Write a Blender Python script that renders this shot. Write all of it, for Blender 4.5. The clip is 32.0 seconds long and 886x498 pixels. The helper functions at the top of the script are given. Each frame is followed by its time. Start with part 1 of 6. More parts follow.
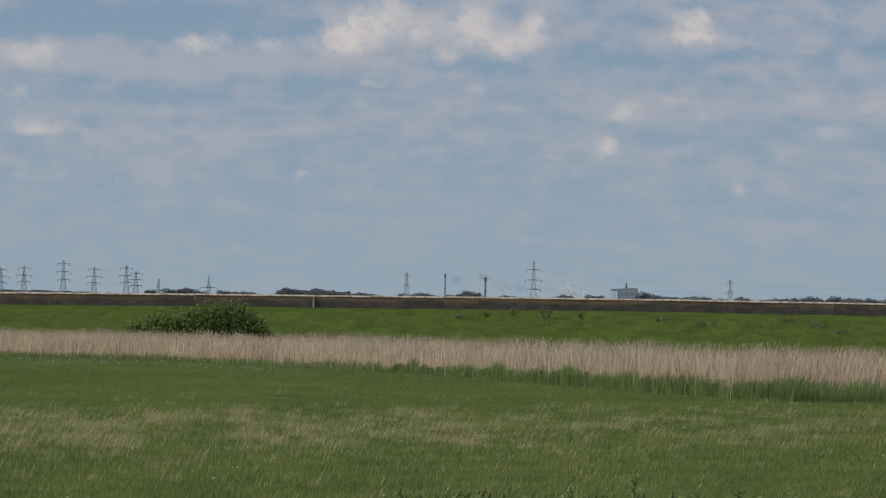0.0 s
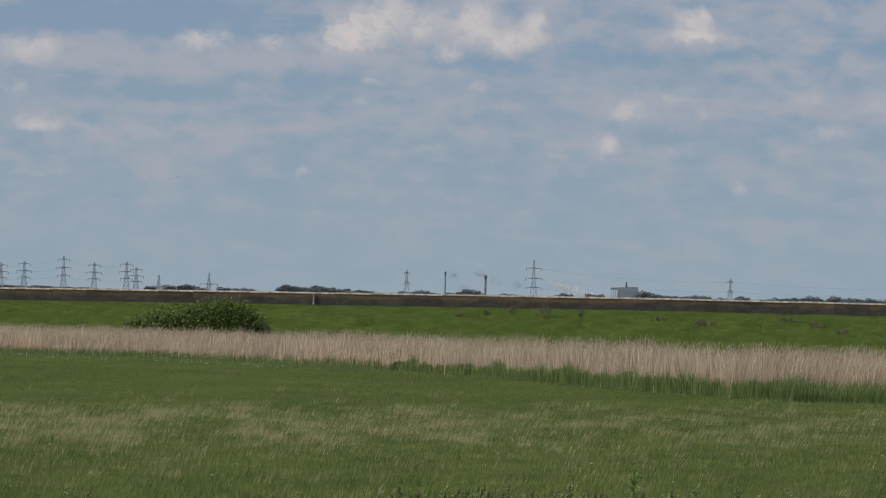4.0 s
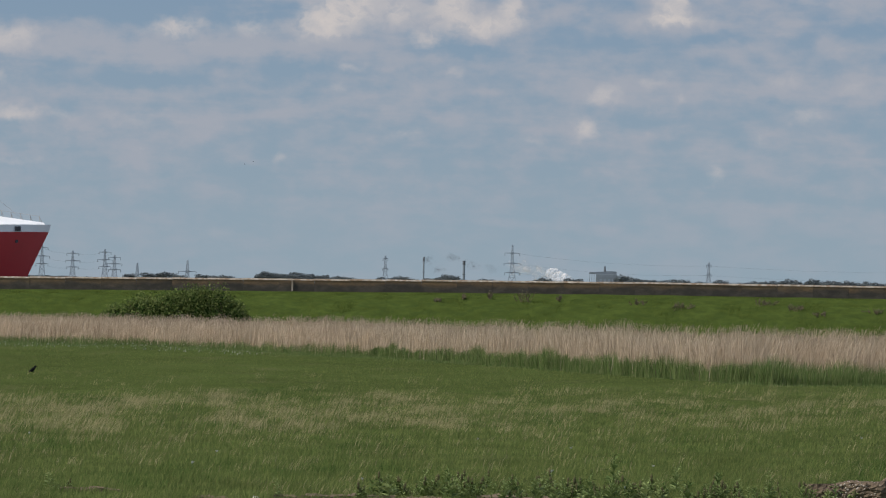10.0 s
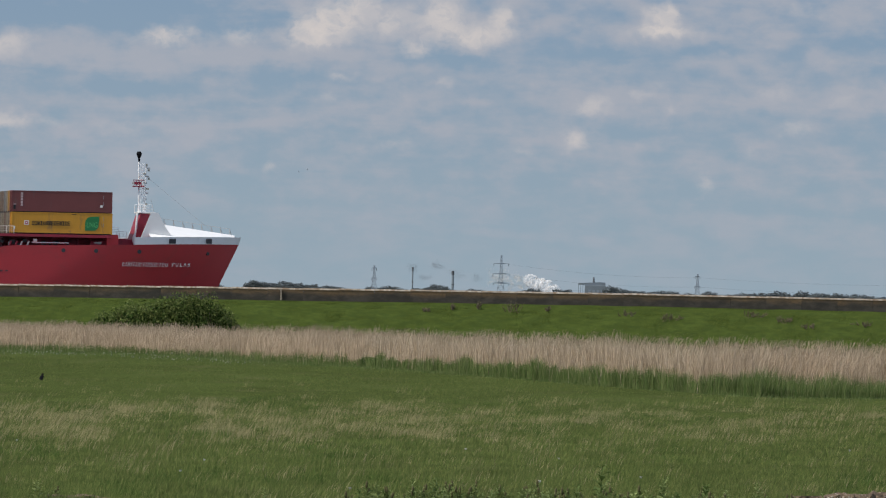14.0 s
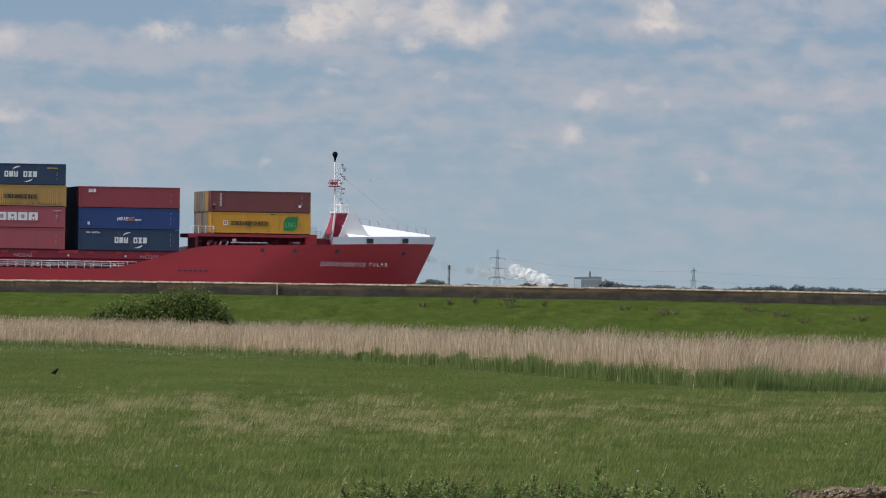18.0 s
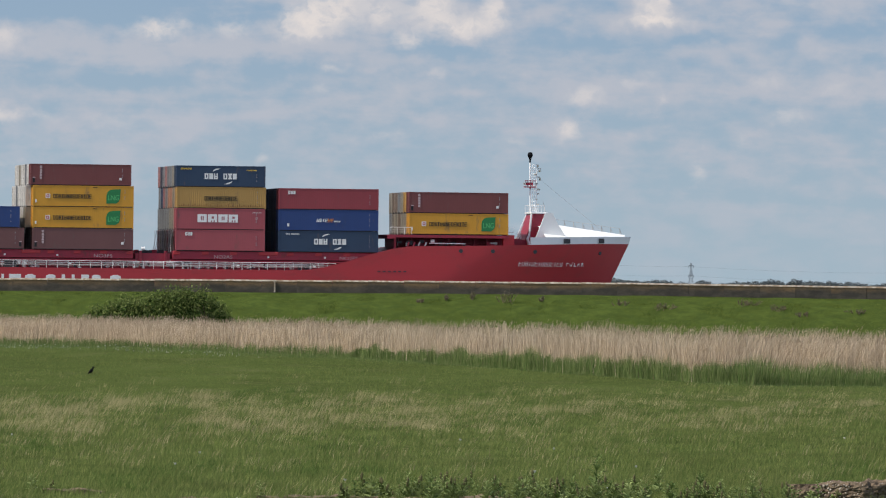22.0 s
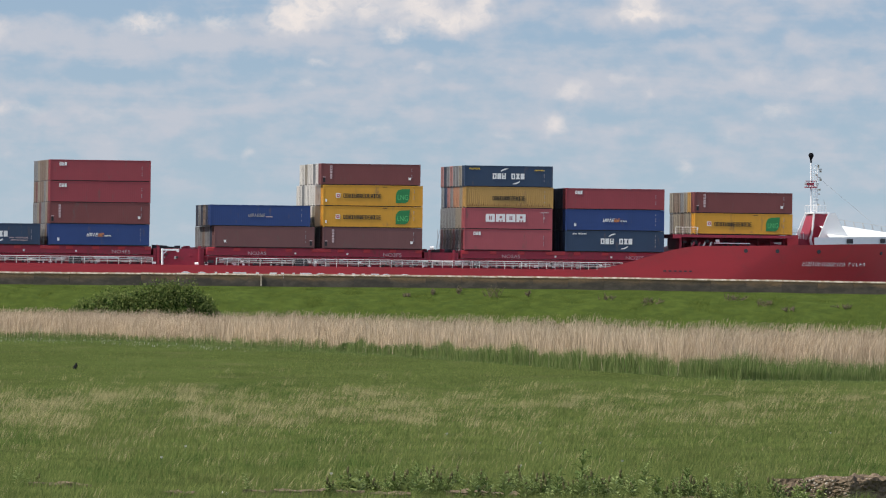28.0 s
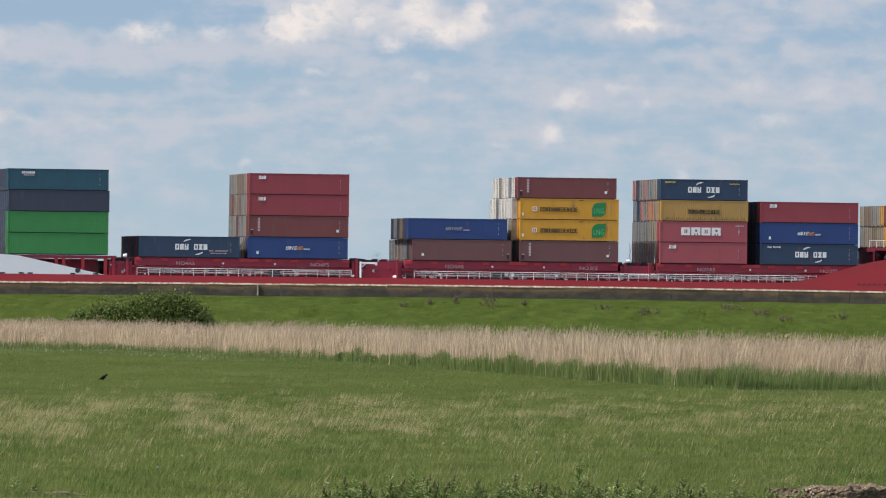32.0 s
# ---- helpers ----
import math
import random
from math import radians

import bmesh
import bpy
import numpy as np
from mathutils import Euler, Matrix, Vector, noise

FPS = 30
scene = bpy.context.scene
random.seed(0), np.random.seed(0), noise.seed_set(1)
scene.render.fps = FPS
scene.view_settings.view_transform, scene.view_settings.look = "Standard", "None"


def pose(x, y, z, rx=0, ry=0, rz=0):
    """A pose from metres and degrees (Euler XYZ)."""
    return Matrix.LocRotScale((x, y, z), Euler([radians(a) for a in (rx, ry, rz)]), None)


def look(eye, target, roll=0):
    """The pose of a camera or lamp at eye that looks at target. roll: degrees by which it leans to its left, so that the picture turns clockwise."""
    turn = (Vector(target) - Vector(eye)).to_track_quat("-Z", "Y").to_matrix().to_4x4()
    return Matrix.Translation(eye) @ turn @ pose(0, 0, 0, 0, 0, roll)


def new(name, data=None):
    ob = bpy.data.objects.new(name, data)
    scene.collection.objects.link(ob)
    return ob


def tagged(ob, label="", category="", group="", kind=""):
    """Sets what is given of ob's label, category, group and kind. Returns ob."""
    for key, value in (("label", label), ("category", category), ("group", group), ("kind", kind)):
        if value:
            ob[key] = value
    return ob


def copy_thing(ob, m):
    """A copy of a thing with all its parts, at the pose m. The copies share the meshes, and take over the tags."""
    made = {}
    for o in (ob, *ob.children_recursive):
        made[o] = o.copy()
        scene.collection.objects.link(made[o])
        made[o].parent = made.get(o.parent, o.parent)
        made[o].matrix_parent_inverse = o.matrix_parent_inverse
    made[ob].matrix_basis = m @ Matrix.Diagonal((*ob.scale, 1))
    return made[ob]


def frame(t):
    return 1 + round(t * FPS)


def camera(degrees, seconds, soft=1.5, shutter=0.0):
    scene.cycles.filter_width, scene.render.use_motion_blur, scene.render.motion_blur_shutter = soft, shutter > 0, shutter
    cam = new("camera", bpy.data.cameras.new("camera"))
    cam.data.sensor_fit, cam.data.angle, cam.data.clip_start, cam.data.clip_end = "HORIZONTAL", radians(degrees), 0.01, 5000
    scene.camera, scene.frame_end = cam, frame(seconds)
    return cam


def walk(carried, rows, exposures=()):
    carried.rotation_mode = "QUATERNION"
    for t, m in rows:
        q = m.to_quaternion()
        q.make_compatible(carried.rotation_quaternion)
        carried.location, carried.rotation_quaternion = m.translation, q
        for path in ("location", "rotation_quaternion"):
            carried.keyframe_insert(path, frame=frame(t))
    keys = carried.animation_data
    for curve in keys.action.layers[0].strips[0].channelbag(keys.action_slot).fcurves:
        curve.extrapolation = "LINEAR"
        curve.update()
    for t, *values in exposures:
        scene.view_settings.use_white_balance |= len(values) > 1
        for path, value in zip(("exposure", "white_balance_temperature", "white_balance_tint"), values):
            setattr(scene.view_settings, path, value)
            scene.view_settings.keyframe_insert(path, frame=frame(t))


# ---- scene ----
FOV = 6.87
cam = camera(FOV, 32.0, 1.15)
EYE = (0, 0, 4.4)
PATH = [
    (0, look(EYE, (-2.19, 1000, 11.32), 1.16)),
    (0.5, look(EYE, (-2.52, 1000, 11.10), 1.28)),
    (1, look(EYE, (-2.94, 1000, 11.34), 1.40)),
    (1.5, look(EYE, (-2.95, 1000, 11.49), 1.48)),
    (2, look(EYE, (-2.89, 1000, 11.69), 1.60)),
    (2.5, look(EYE, (-2.99, 1000, 11.60), 1.51)),
    (3, look(EYE, (-2.63, 1000, 11.38), 1.39)),
    (3.5, look(EYE, (-2.30, 1000, 10.97), 1.47)),
    (5.5, look(EYE, (-1.23, 1000, 11.33), 1.42)),
    (6, look(EYE, (-1.01, 1000, 11.02), 1.31)),
    (6.5, look(EYE, (-0.65, 1000, 10.66), 1.29)),
    (7, look(EYE, (-0.20, 1000, 10.42), 1.49)),
    (7.5, look(EYE, (0.06, 1000, 10.72), 1.54)),
    (8, look(EYE, (0.49, 1000, 11.01), 1.50)),
    (8.5, look(EYE, (0.63, 1000, 10.80), 1.25)),
    (9, look(EYE, (0.57, 1000, 10.21), 1.06)),
    (9.5, look(EYE, (0.58, 1000, 9.57), 0.98)),
    (10, look(EYE, (0.75, 1000, 9.14), 1.05)),
    (10.5, look(EYE, (0.91, 1000, 9.27), 1.20)),
    (11, look(EYE, (1.29, 1000, 9.72), 1.42)),
    (11.5, look(EYE, (1.57, 1000, 10.29), 1.45)),
    (12, look(EYE, (1.63, 1000, 10.78), 1.40)),
    (12.5, look(EYE, (2.07, 1000, 10.84), 1.34)),
    (13, look(EYE, (2.15, 1000, 10.65), 1.26)),
    (13.5, look(EYE, (2.10, 1000, 10.54), 1.33)),
    (14, look(EYE, (2.21, 1000, 10.53), 1.39)),
    (14.5, look(EYE, (2.20, 1000, 10.69), 1.39)),
    (16.5, look(EYE, (2.23, 1000, 9.91), 1.27)),
    (17, look(EYE, (2.52, 1000, 9.99), 1.39)),
    (17.5, look(EYE, (2.83, 1000, 9.90), 1.28)),
    (18, look(EYE, (2.76, 1000, 9.80), 1.27)),
    (18.5, look(EYE, (2.51, 1000, 9.77), 1.18)),
    (19, look(EYE, (2.27, 1000, 9.67), 1.12)),
    (19.5, look(EYE, (2.37, 1000, 9.55), 1.16)),
    (20, look(EYE, (2.75, 1000, 9.86), 1.11)),
    (20.5, look(EYE, (3.10, 1000, 10.06), 1.08)),
    (21, look(EYE, (3.24, 1000, 9.92), 1.02)),
    (21.5, look(EYE, (3.13, 1000, 9.62), 0.89)),
    (22, look(EYE, (3.14, 1000, 9.30), 0.95)),
    (22.5, look(EYE, (3.25, 1000, 9.37), 1.04)),
    (23, look(EYE, (3.54, 1000, 9.68), 1.24)),
    (23.5, look(EYE, (3.76, 1000, 10.02), 1.19)),
    (24, look(EYE, (3.97, 1000, 9.78), 0.97)),
    (24.5, look(EYE, (4.09, 1000, 9.19), 0.94)),
    (25, look(EYE, (4.27, 1000, 8.46), 0.93)),
    (25.5, look(EYE, (4.34, 1000, 8.22), 1.06)),
    (27.5, look(EYE, (5.12, 1000, 8.44), 1.04)),
    (28, look(EYE, (4.98, 1000, 8.54), 1.04)),
    (28.5, look(EYE, (5.00, 1000, 8.39), 0.97)),
    (29, look(EYE, (5.23, 1000, 8.36), 1.00)),
    (29.5, look(EYE, (5.25, 1000, 8.43), 1.03)),
    (30, look(EYE, (5.51, 1000, 8.74), 0.94)),
    (30.5, look(EYE, (5.50, 1000, 8.94), 0.88)),
    (31, look(EYE, (5.43, 1000, 9.09), 0.93)),
    (31.5, look(EYE, (5.36, 1000, 9.46), 1.00)),
    (32, look(EYE, (5.42, 1000, 9.84), 1.04)),
]
walk(cam, PATH, [(0, -0.16, 6530, 10), (9, -0.17, 6540, 10), (13, -0.12, 6560, 10), (17, 0.0, 6600, 10), (19, 0.08, 6620, 10), (25, 0.32, 6690, 10), (32, 0.42, 6730, 10)])

# ---------------------------------------------------------------- light
SUN = Vector((-0.56, -0.17, 0.80)).normalized()
world = bpy.data.worlds.new("sky")
scene.world = world
world.use_nodes = True


class Nodes:
    """Short hand to lay out shader nodes."""

    def __init__(self, tree):
        self.tree = tree
        tree.nodes.clear()

    def add(self, kind, **settings):
        n = self.tree.nodes.new(kind)
        for key, value in settings.items():
            setattr(n, key, value)
        return n

    def link(self, a, b):
        self.tree.links.new(a, b)

    def put(self, socket, value):
        if isinstance(value, bpy.types.NodeSocket):
            self.link(value, socket)
        else:
            socket.default_value = value

    def math(self, op, a, b=0.0, clamp=False):
        n = self.add("ShaderNodeMath", operation=op, use_clamp=clamp)
        self.put(n.inputs[0], a)
        self.put(n.inputs[1], b)
        return n.outputs[0]

    def mix(self, fac, a, b, mode="MIX"):
        n = self.add("ShaderNodeMix", data_type="RGBA", blend_type=mode)
        self.put(n.inputs[0], fac)
        self.put(n.inputs[6], a if isinstance(a, bpy.types.NodeSocket) else (*a, 1))
        self.put(n.inputs[7], b if isinstance(b, bpy.types.NodeSocket) else (*b, 1))
        return n.outputs[2]

    def noise(self, vector, scale, detail=4.0, rough=0.55, warp=0.0):
        n = self.add("ShaderNodeTexNoise")
        self.link(vector, n.inputs["Vector"])
        n.inputs["Scale"].default_value = scale
        n.inputs["Detail"].default_value = detail
        n.inputs["Roughness"].default_value = rough
        n.inputs["Distortion"].default_value = warp
        return n.outputs["Fac"]

    def ramp(self, fac, lo, hi, a=0.0, b=1.0):
        n = self.add("ShaderNodeMapRange", interpolation_type="SMOOTHSTEP")
        self.put(n.inputs[0], fac)
        for k, v in zip((1, 2, 3, 4), (lo, hi, a, b)):
            n.inputs[k].default_value = v
        return n.outputs[0]

    def scaled(self, vector, x, y, z, move=(0, 0, 0)):
        n = self.add("ShaderNodeMapping")
        self.link(vector, n.inputs[0])
        n.inputs["Location"].default_value = move
        n.inputs["Scale"].default_value = (x, y, z)
        return n.outputs[0]


def make_sky():
    n = Nodes(world.node_tree)
    out = n.add("ShaderNodeOutputWorld")
    bg = n.add("ShaderNodeBackground")
    sky = n.add("ShaderNodeTexSky", sky_type="NISHITA", sun_disc=False)
    sky.sun_elevation = math.asin(SUN.z)
    sky.sun_rotation = math.atan2(SUN.x, SUN.y)
    sky.air_density, sky.dust_density = 1.0, 1.5
    co = n.add("ShaderNodeTexCoord").outputs["Generated"]
    parts = n.add("ShaderNodeSeparateXYZ")
    n.link(co, parts.inputs[0])
    x, y, z = parts.outputs
    # degrees to the side of +y and above the horizon, good for the low sky
    az = n.math("MULTIPLY", n.math("ARCTAN2", x, y), 57.296)
    el = n.math("MULTIPLY", n.math("ARCSINE", z), 57.296)
    flat = n.add("ShaderNodeCombineXYZ")
    n.link(az, flat.inputs[0])
    n.link(el, flat.inputs[1])
    v = flat.outputs[0]
    wob = n.add("ShaderNodeTexNoise")
    n.link(v, wob.inputs["Vector"])
    wob.inputs["Scale"].default_value = 2.4
    wob.inputs["Detail"].default_value = 4.0
    off = n.add("ShaderNodeVectorMath", operation="SUBTRACT")
    n.link(wob.outputs["Color"], off.inputs[0])
    off.inputs[1].default_value = (0.5, 0.5, 0.5)
    grow = n.add("ShaderNodeVectorMath", operation="MULTIPLY_ADD")
    n.link(off.outputs[0], grow.inputs[0])
    grow.inputs[1].default_value = (0.22, 0.10, 0)
    n.link(v, grow.inputs[2])
    w = grow.outputs[0]
    curl = n.add("ShaderNodeTexNoise")
    n.link(v, curl.inputs["Vector"])
    curl.inputs["Scale"].default_value = 8.0
    curl.inputs["Detail"].default_value = 5.0
    fold = n.add("ShaderNodeVectorMath", operation="MULTIPLY_ADD")
    n.link(curl.outputs["Color"], fold.inputs[0])
    fold.inputs[1].default_value = (0.17, 0.13, 0)
    n.link(w, fold.inputs[2])
    shift = n.add("ShaderNodeVectorMath", operation="SUBTRACT")
    n.link(fold.outputs[0], shift.inputs[0])
    shift.inputs[1].default_value = (0.085, 0.065, 0)
    ws = n.add("ShaderNodeSeparateXYZ")
    n.link(shift.outputs[0], ws.inputs[0])
    wx, wy = ws.outputs[0], ws.outputs[1]

    def puff(total, cx, cy, rx, ry, amount):
        a = n.math("MULTIPLY", n.math("SUBTRACT", wx, cx), 1 / rx)
        b = n.math("MULTIPLY", n.math("SUBTRACT", wy, cy), 1 / ry)
        d = n.math("ADD", n.math("MULTIPLY", a, a), n.math("MULTIPLY", b, b))
        g = n.math("MULTIPLY", n.math("EXPONENT", n.math("MULTIPLY", d, -1.0)), amount)
        return n.math("ADD", total, g) if total is not None else g

    banks = None
    for c in CLOUD_BANKS:
        banks = puff(banks, *c)
    heads = None
    for c in CLOUD_HEADS:
        heads = puff(heads, c[0], c[1], c[2] * 1.1, c[3] * 1.08, c[4] * 1.08)
    gaps = None
    for c in CLOUD_GAPS:
        gaps = puff(gaps, *c)
    fine = n.noise(n.scaled(v, 1.0, 1.7, 1), 3.6, 5.0, 0.52, 0.0)
    broad = n.noise(n.scaled(v, 0.38, 2.4, 1, (3.1, 0.4, 0)), 1.6, 5.0, 0.55, 0.5)
    grey = n.math("ADD", n.math("ADD", n.math("ADD", n.math("MULTIPLY", banks, 0.6), n.math("MULTIPLY", heads, 0.35)), n.math("MULTIPLY", n.math("SUBTRACT", broad, 0.5), 1.6)),
                  n.math("MULTIPLY", n.math("SUBTRACT", fine, 0.5), 1.6))
    grey = n.math("SUBTRACT", grey, n.math("MULTIPLY", gaps, 0.75))
    layers = n.noise(n.scaled(shift.outputs[0], 0.8, 1.9, 1, (1.7, 0.9, 0)), 2.6, 5.0, 0.5, 0.1)
    grey = n.math("ADD", grey, n.math("MULTIPLY", n.math("SUBTRACT", layers, 0.5), 1.5))
    grey = n.ramp(grey, -0.50, 0.70)
    # billows: rounded lumps with sharp creases between them
    lump = n.noise(n.scaled(shift.outputs[0], 1.0, 1.25, 1), 7.0, 6.0, 0.62, 0.15)
    crease = n.math("ABSOLUTE", n.math("SUBTRACT", n.math("MULTIPLY", lump, 2.0), 1.0))
    head = n.math("ADD", n.math("MULTIPLY", heads, 0.95), n.math("MULTIPLY", n.math("SUBTRACT", fine, 0.5), 0.55))
    head = n.math("ADD", head, n.math("MULTIPLY", n.math("SUBTRACT", 0.18, crease), n.math("MULTIPLY", heads, 1.25)))
    # thin lit wisps also away from the heads
    head = n.math("ADD", head, n.math("MULTIPLY", n.ramp(lump, 0.45, 0.75), n.math("MULTIPLY", grey, 0.30)))
    head = n.ramp(head, 0.10, 1.65)
    height = n.ramp(el, 0.0, 3.4)
    blue = n.mix(height, LOW_BLUE, HIGH_BLUE)
    colour = n.mix(n.math("MULTIPLY", grey, n.ramp(el, 0.05, 1.2, 0.35, 0.85)), blue, CLOUD_GREY)
    colour = n.mix(n.math("MULTIPLY", head, n.ramp(el, 0.1, 1.0, 0.2, 1.0)), colour, CLOUD_WHITE)
    # higher up the painted low sky gives way to the plain daylight sky
    soft = n.mix(n.ramp(n.noise(co, 2.2, 6.0, 0.55), 0.45, 0.68), (0, 0, 0), (1, 1, 1))
    lit = n.mix(1.0, sky.outputs[0], (SKY_GAIN, SKY_GAIN, SKY_GAIN), "MULTIPLY")
    upper = n.mix(n.math("MULTIPLY", soft, 0.6), lit, (1.0, 0.98, 0.97))
    n.link(n.mix(n.ramp(el, 5.0, 14.0), colour, upper), bg.inputs[0])
    bg.inputs[1].default_value = 1.0
    n.link(bg.outputs[0], out.inputs[0])


SKY_GAIN = 0.15
LOW_BLUE, HIGH_BLUE = (0.310, 0.405, 0.485), (0.215, 0.325, 0.47)
CLOUD_GREY, CLOUD_WHITE = (0.415, 0.440, 0.505), (0.665, 0.62, 0.605)
# degrees aside and up, half widths, strength
CLOUD_HEADS = [
    (-0.75, 2.12, 0.24, 0.16, 1.00), (-0.97, 1.98, 0.18, 0.11, 0.80), (-0.53, 2.26, 0.14, 0.09, 0.60), (-0.33, 2.09, 0.11, 0.10, 0.65), (0.04, 2.16, 0.22, 0.18, 0.90),
    (0.35, 2.01, 0.20, 0.09, 0.90), (0.55, 2.15, 0.08, 0.11, 0.80), (-0.13, 1.89, 0.14, 0.07, 0.65), (1.77, 2.19, 0.11, 0.11, 0.90), (1.80, 2.07, 0.24, 0.05, 0.80),
    (1.88, 2.25, 0.05, 0.07, 0.50), (-2.06, 1.95, 0.23, 0.07, 0.85), (-1.49, 1.95, 0.17, 0.06, 0.60), (-3.33, 1.86, 0.21, 0.11, 0.75), (-3.48, 1.54, 0.17, 0.07, 0.60),
    (-3.32, 1.28, 0.23, 0.06, 0.75), (-2.93, 1.26, 0.11, 0.05, 0.40), (-0.70, 1.68, 0.11, 0.04, 0.55), (-0.78, 1.51, 0.12, 0.04, 0.40), (-1.23, 0.97, 0.08, 0.05, 0.50),
    (1.26, 1.49, 0.14, 0.07, 0.70), (1.13, 1.23, 0.11, 0.10, 0.75), (1.63, 1.58, 0.12, 0.04, 0.40), (1.87, 1.49, 0.05, 0.06, 0.40), (1.78, 1.67, 0.07, 0.04, 0.35),
    (2.15, 0.91, 0.08, 0.11, 0.50), (2.82, 1.34, 0.12, 0.08, 0.50), (2.47, 1.16, 0.07, 0.08, 0.35), (2.66, 1.60, 0.18, 0.07, 0.35), (2.87, 2.24, 0.18, 0.07, 0.40),
    (0.12, 1.63, 0.07, 0.05, 0.40), (0.72, 1.12, 0.12, 0.04, 0.35), (-0.31, 1.17, 0.20, 0.07, 0.35), (-1.72, 0.37, 0.23, 0.05, 0.35), (3.19, 1.57, 0.14, 0.08, 0.35),
    (-2.40, 1.23, 0.26, 0.08, 0.30), (-3.31, 0.90, 0.26, 0.04, 0.35),
]
CLOUD_BANKS = [
    (-2.28, 1.81, 1.40, 0.11, 0.90), (-0.52, 1.49, 1.40, 0.09, 0.50), (-2.49, 1.24, 1.14, 0.11, 0.60), (0.13, 2.16, 0.83, 0.26, 0.70), (2.55, 1.57, 0.75, 0.17, 0.80),
    (1.88, 2.11, 0.48, 0.13, 0.60), (1.24, 1.57, 0.48, 0.12, 0.50), (2.89, 2.13, 0.53, 0.18, 0.40), (-0.87, 1.83, 0.53, 0.13, 0.50),
]
CLOUD_GAPS = [
    (-2.64, 2.12, 0.92, 0.15, 1.10), (-2.27, 1.55, 0.61, 0.06, 0.70), (-1.22, 1.65, 0.35, 0.06, 0.50), (0.22, 1.82, 0.31, 0.05, 0.70), (-0.11, 1.09, 0.24, 0.06, 0.60),
    (2.11, 1.95, 0.35, 0.04, 0.60), (-1.60, 0.85, 0.48, 0.05, 0.50), (-3.27, 1.07, 0.35, 0.04, 0.40), (0.37, 0.89, 0.31, 0.04, 0.50), (1.01, 2.00, 0.20, 0.11, 0.60),
    (0.71, 1.47, 0.26, 0.05, 0.40), (1.55, 1.33, 0.26, 0.05, 0.40),
]
make_sky()

sun = new("sun", bpy.data.lights.new("sun", "SUN"))
sun.data.energy, sun.data.angle, sun.data.color = 3.9, radians(0.6), (1.0, 0.95, 0.87)
sun.matrix_world = look(SUN * 100, (0, 0, 0))

# ---------------------------------------------------------------- materials


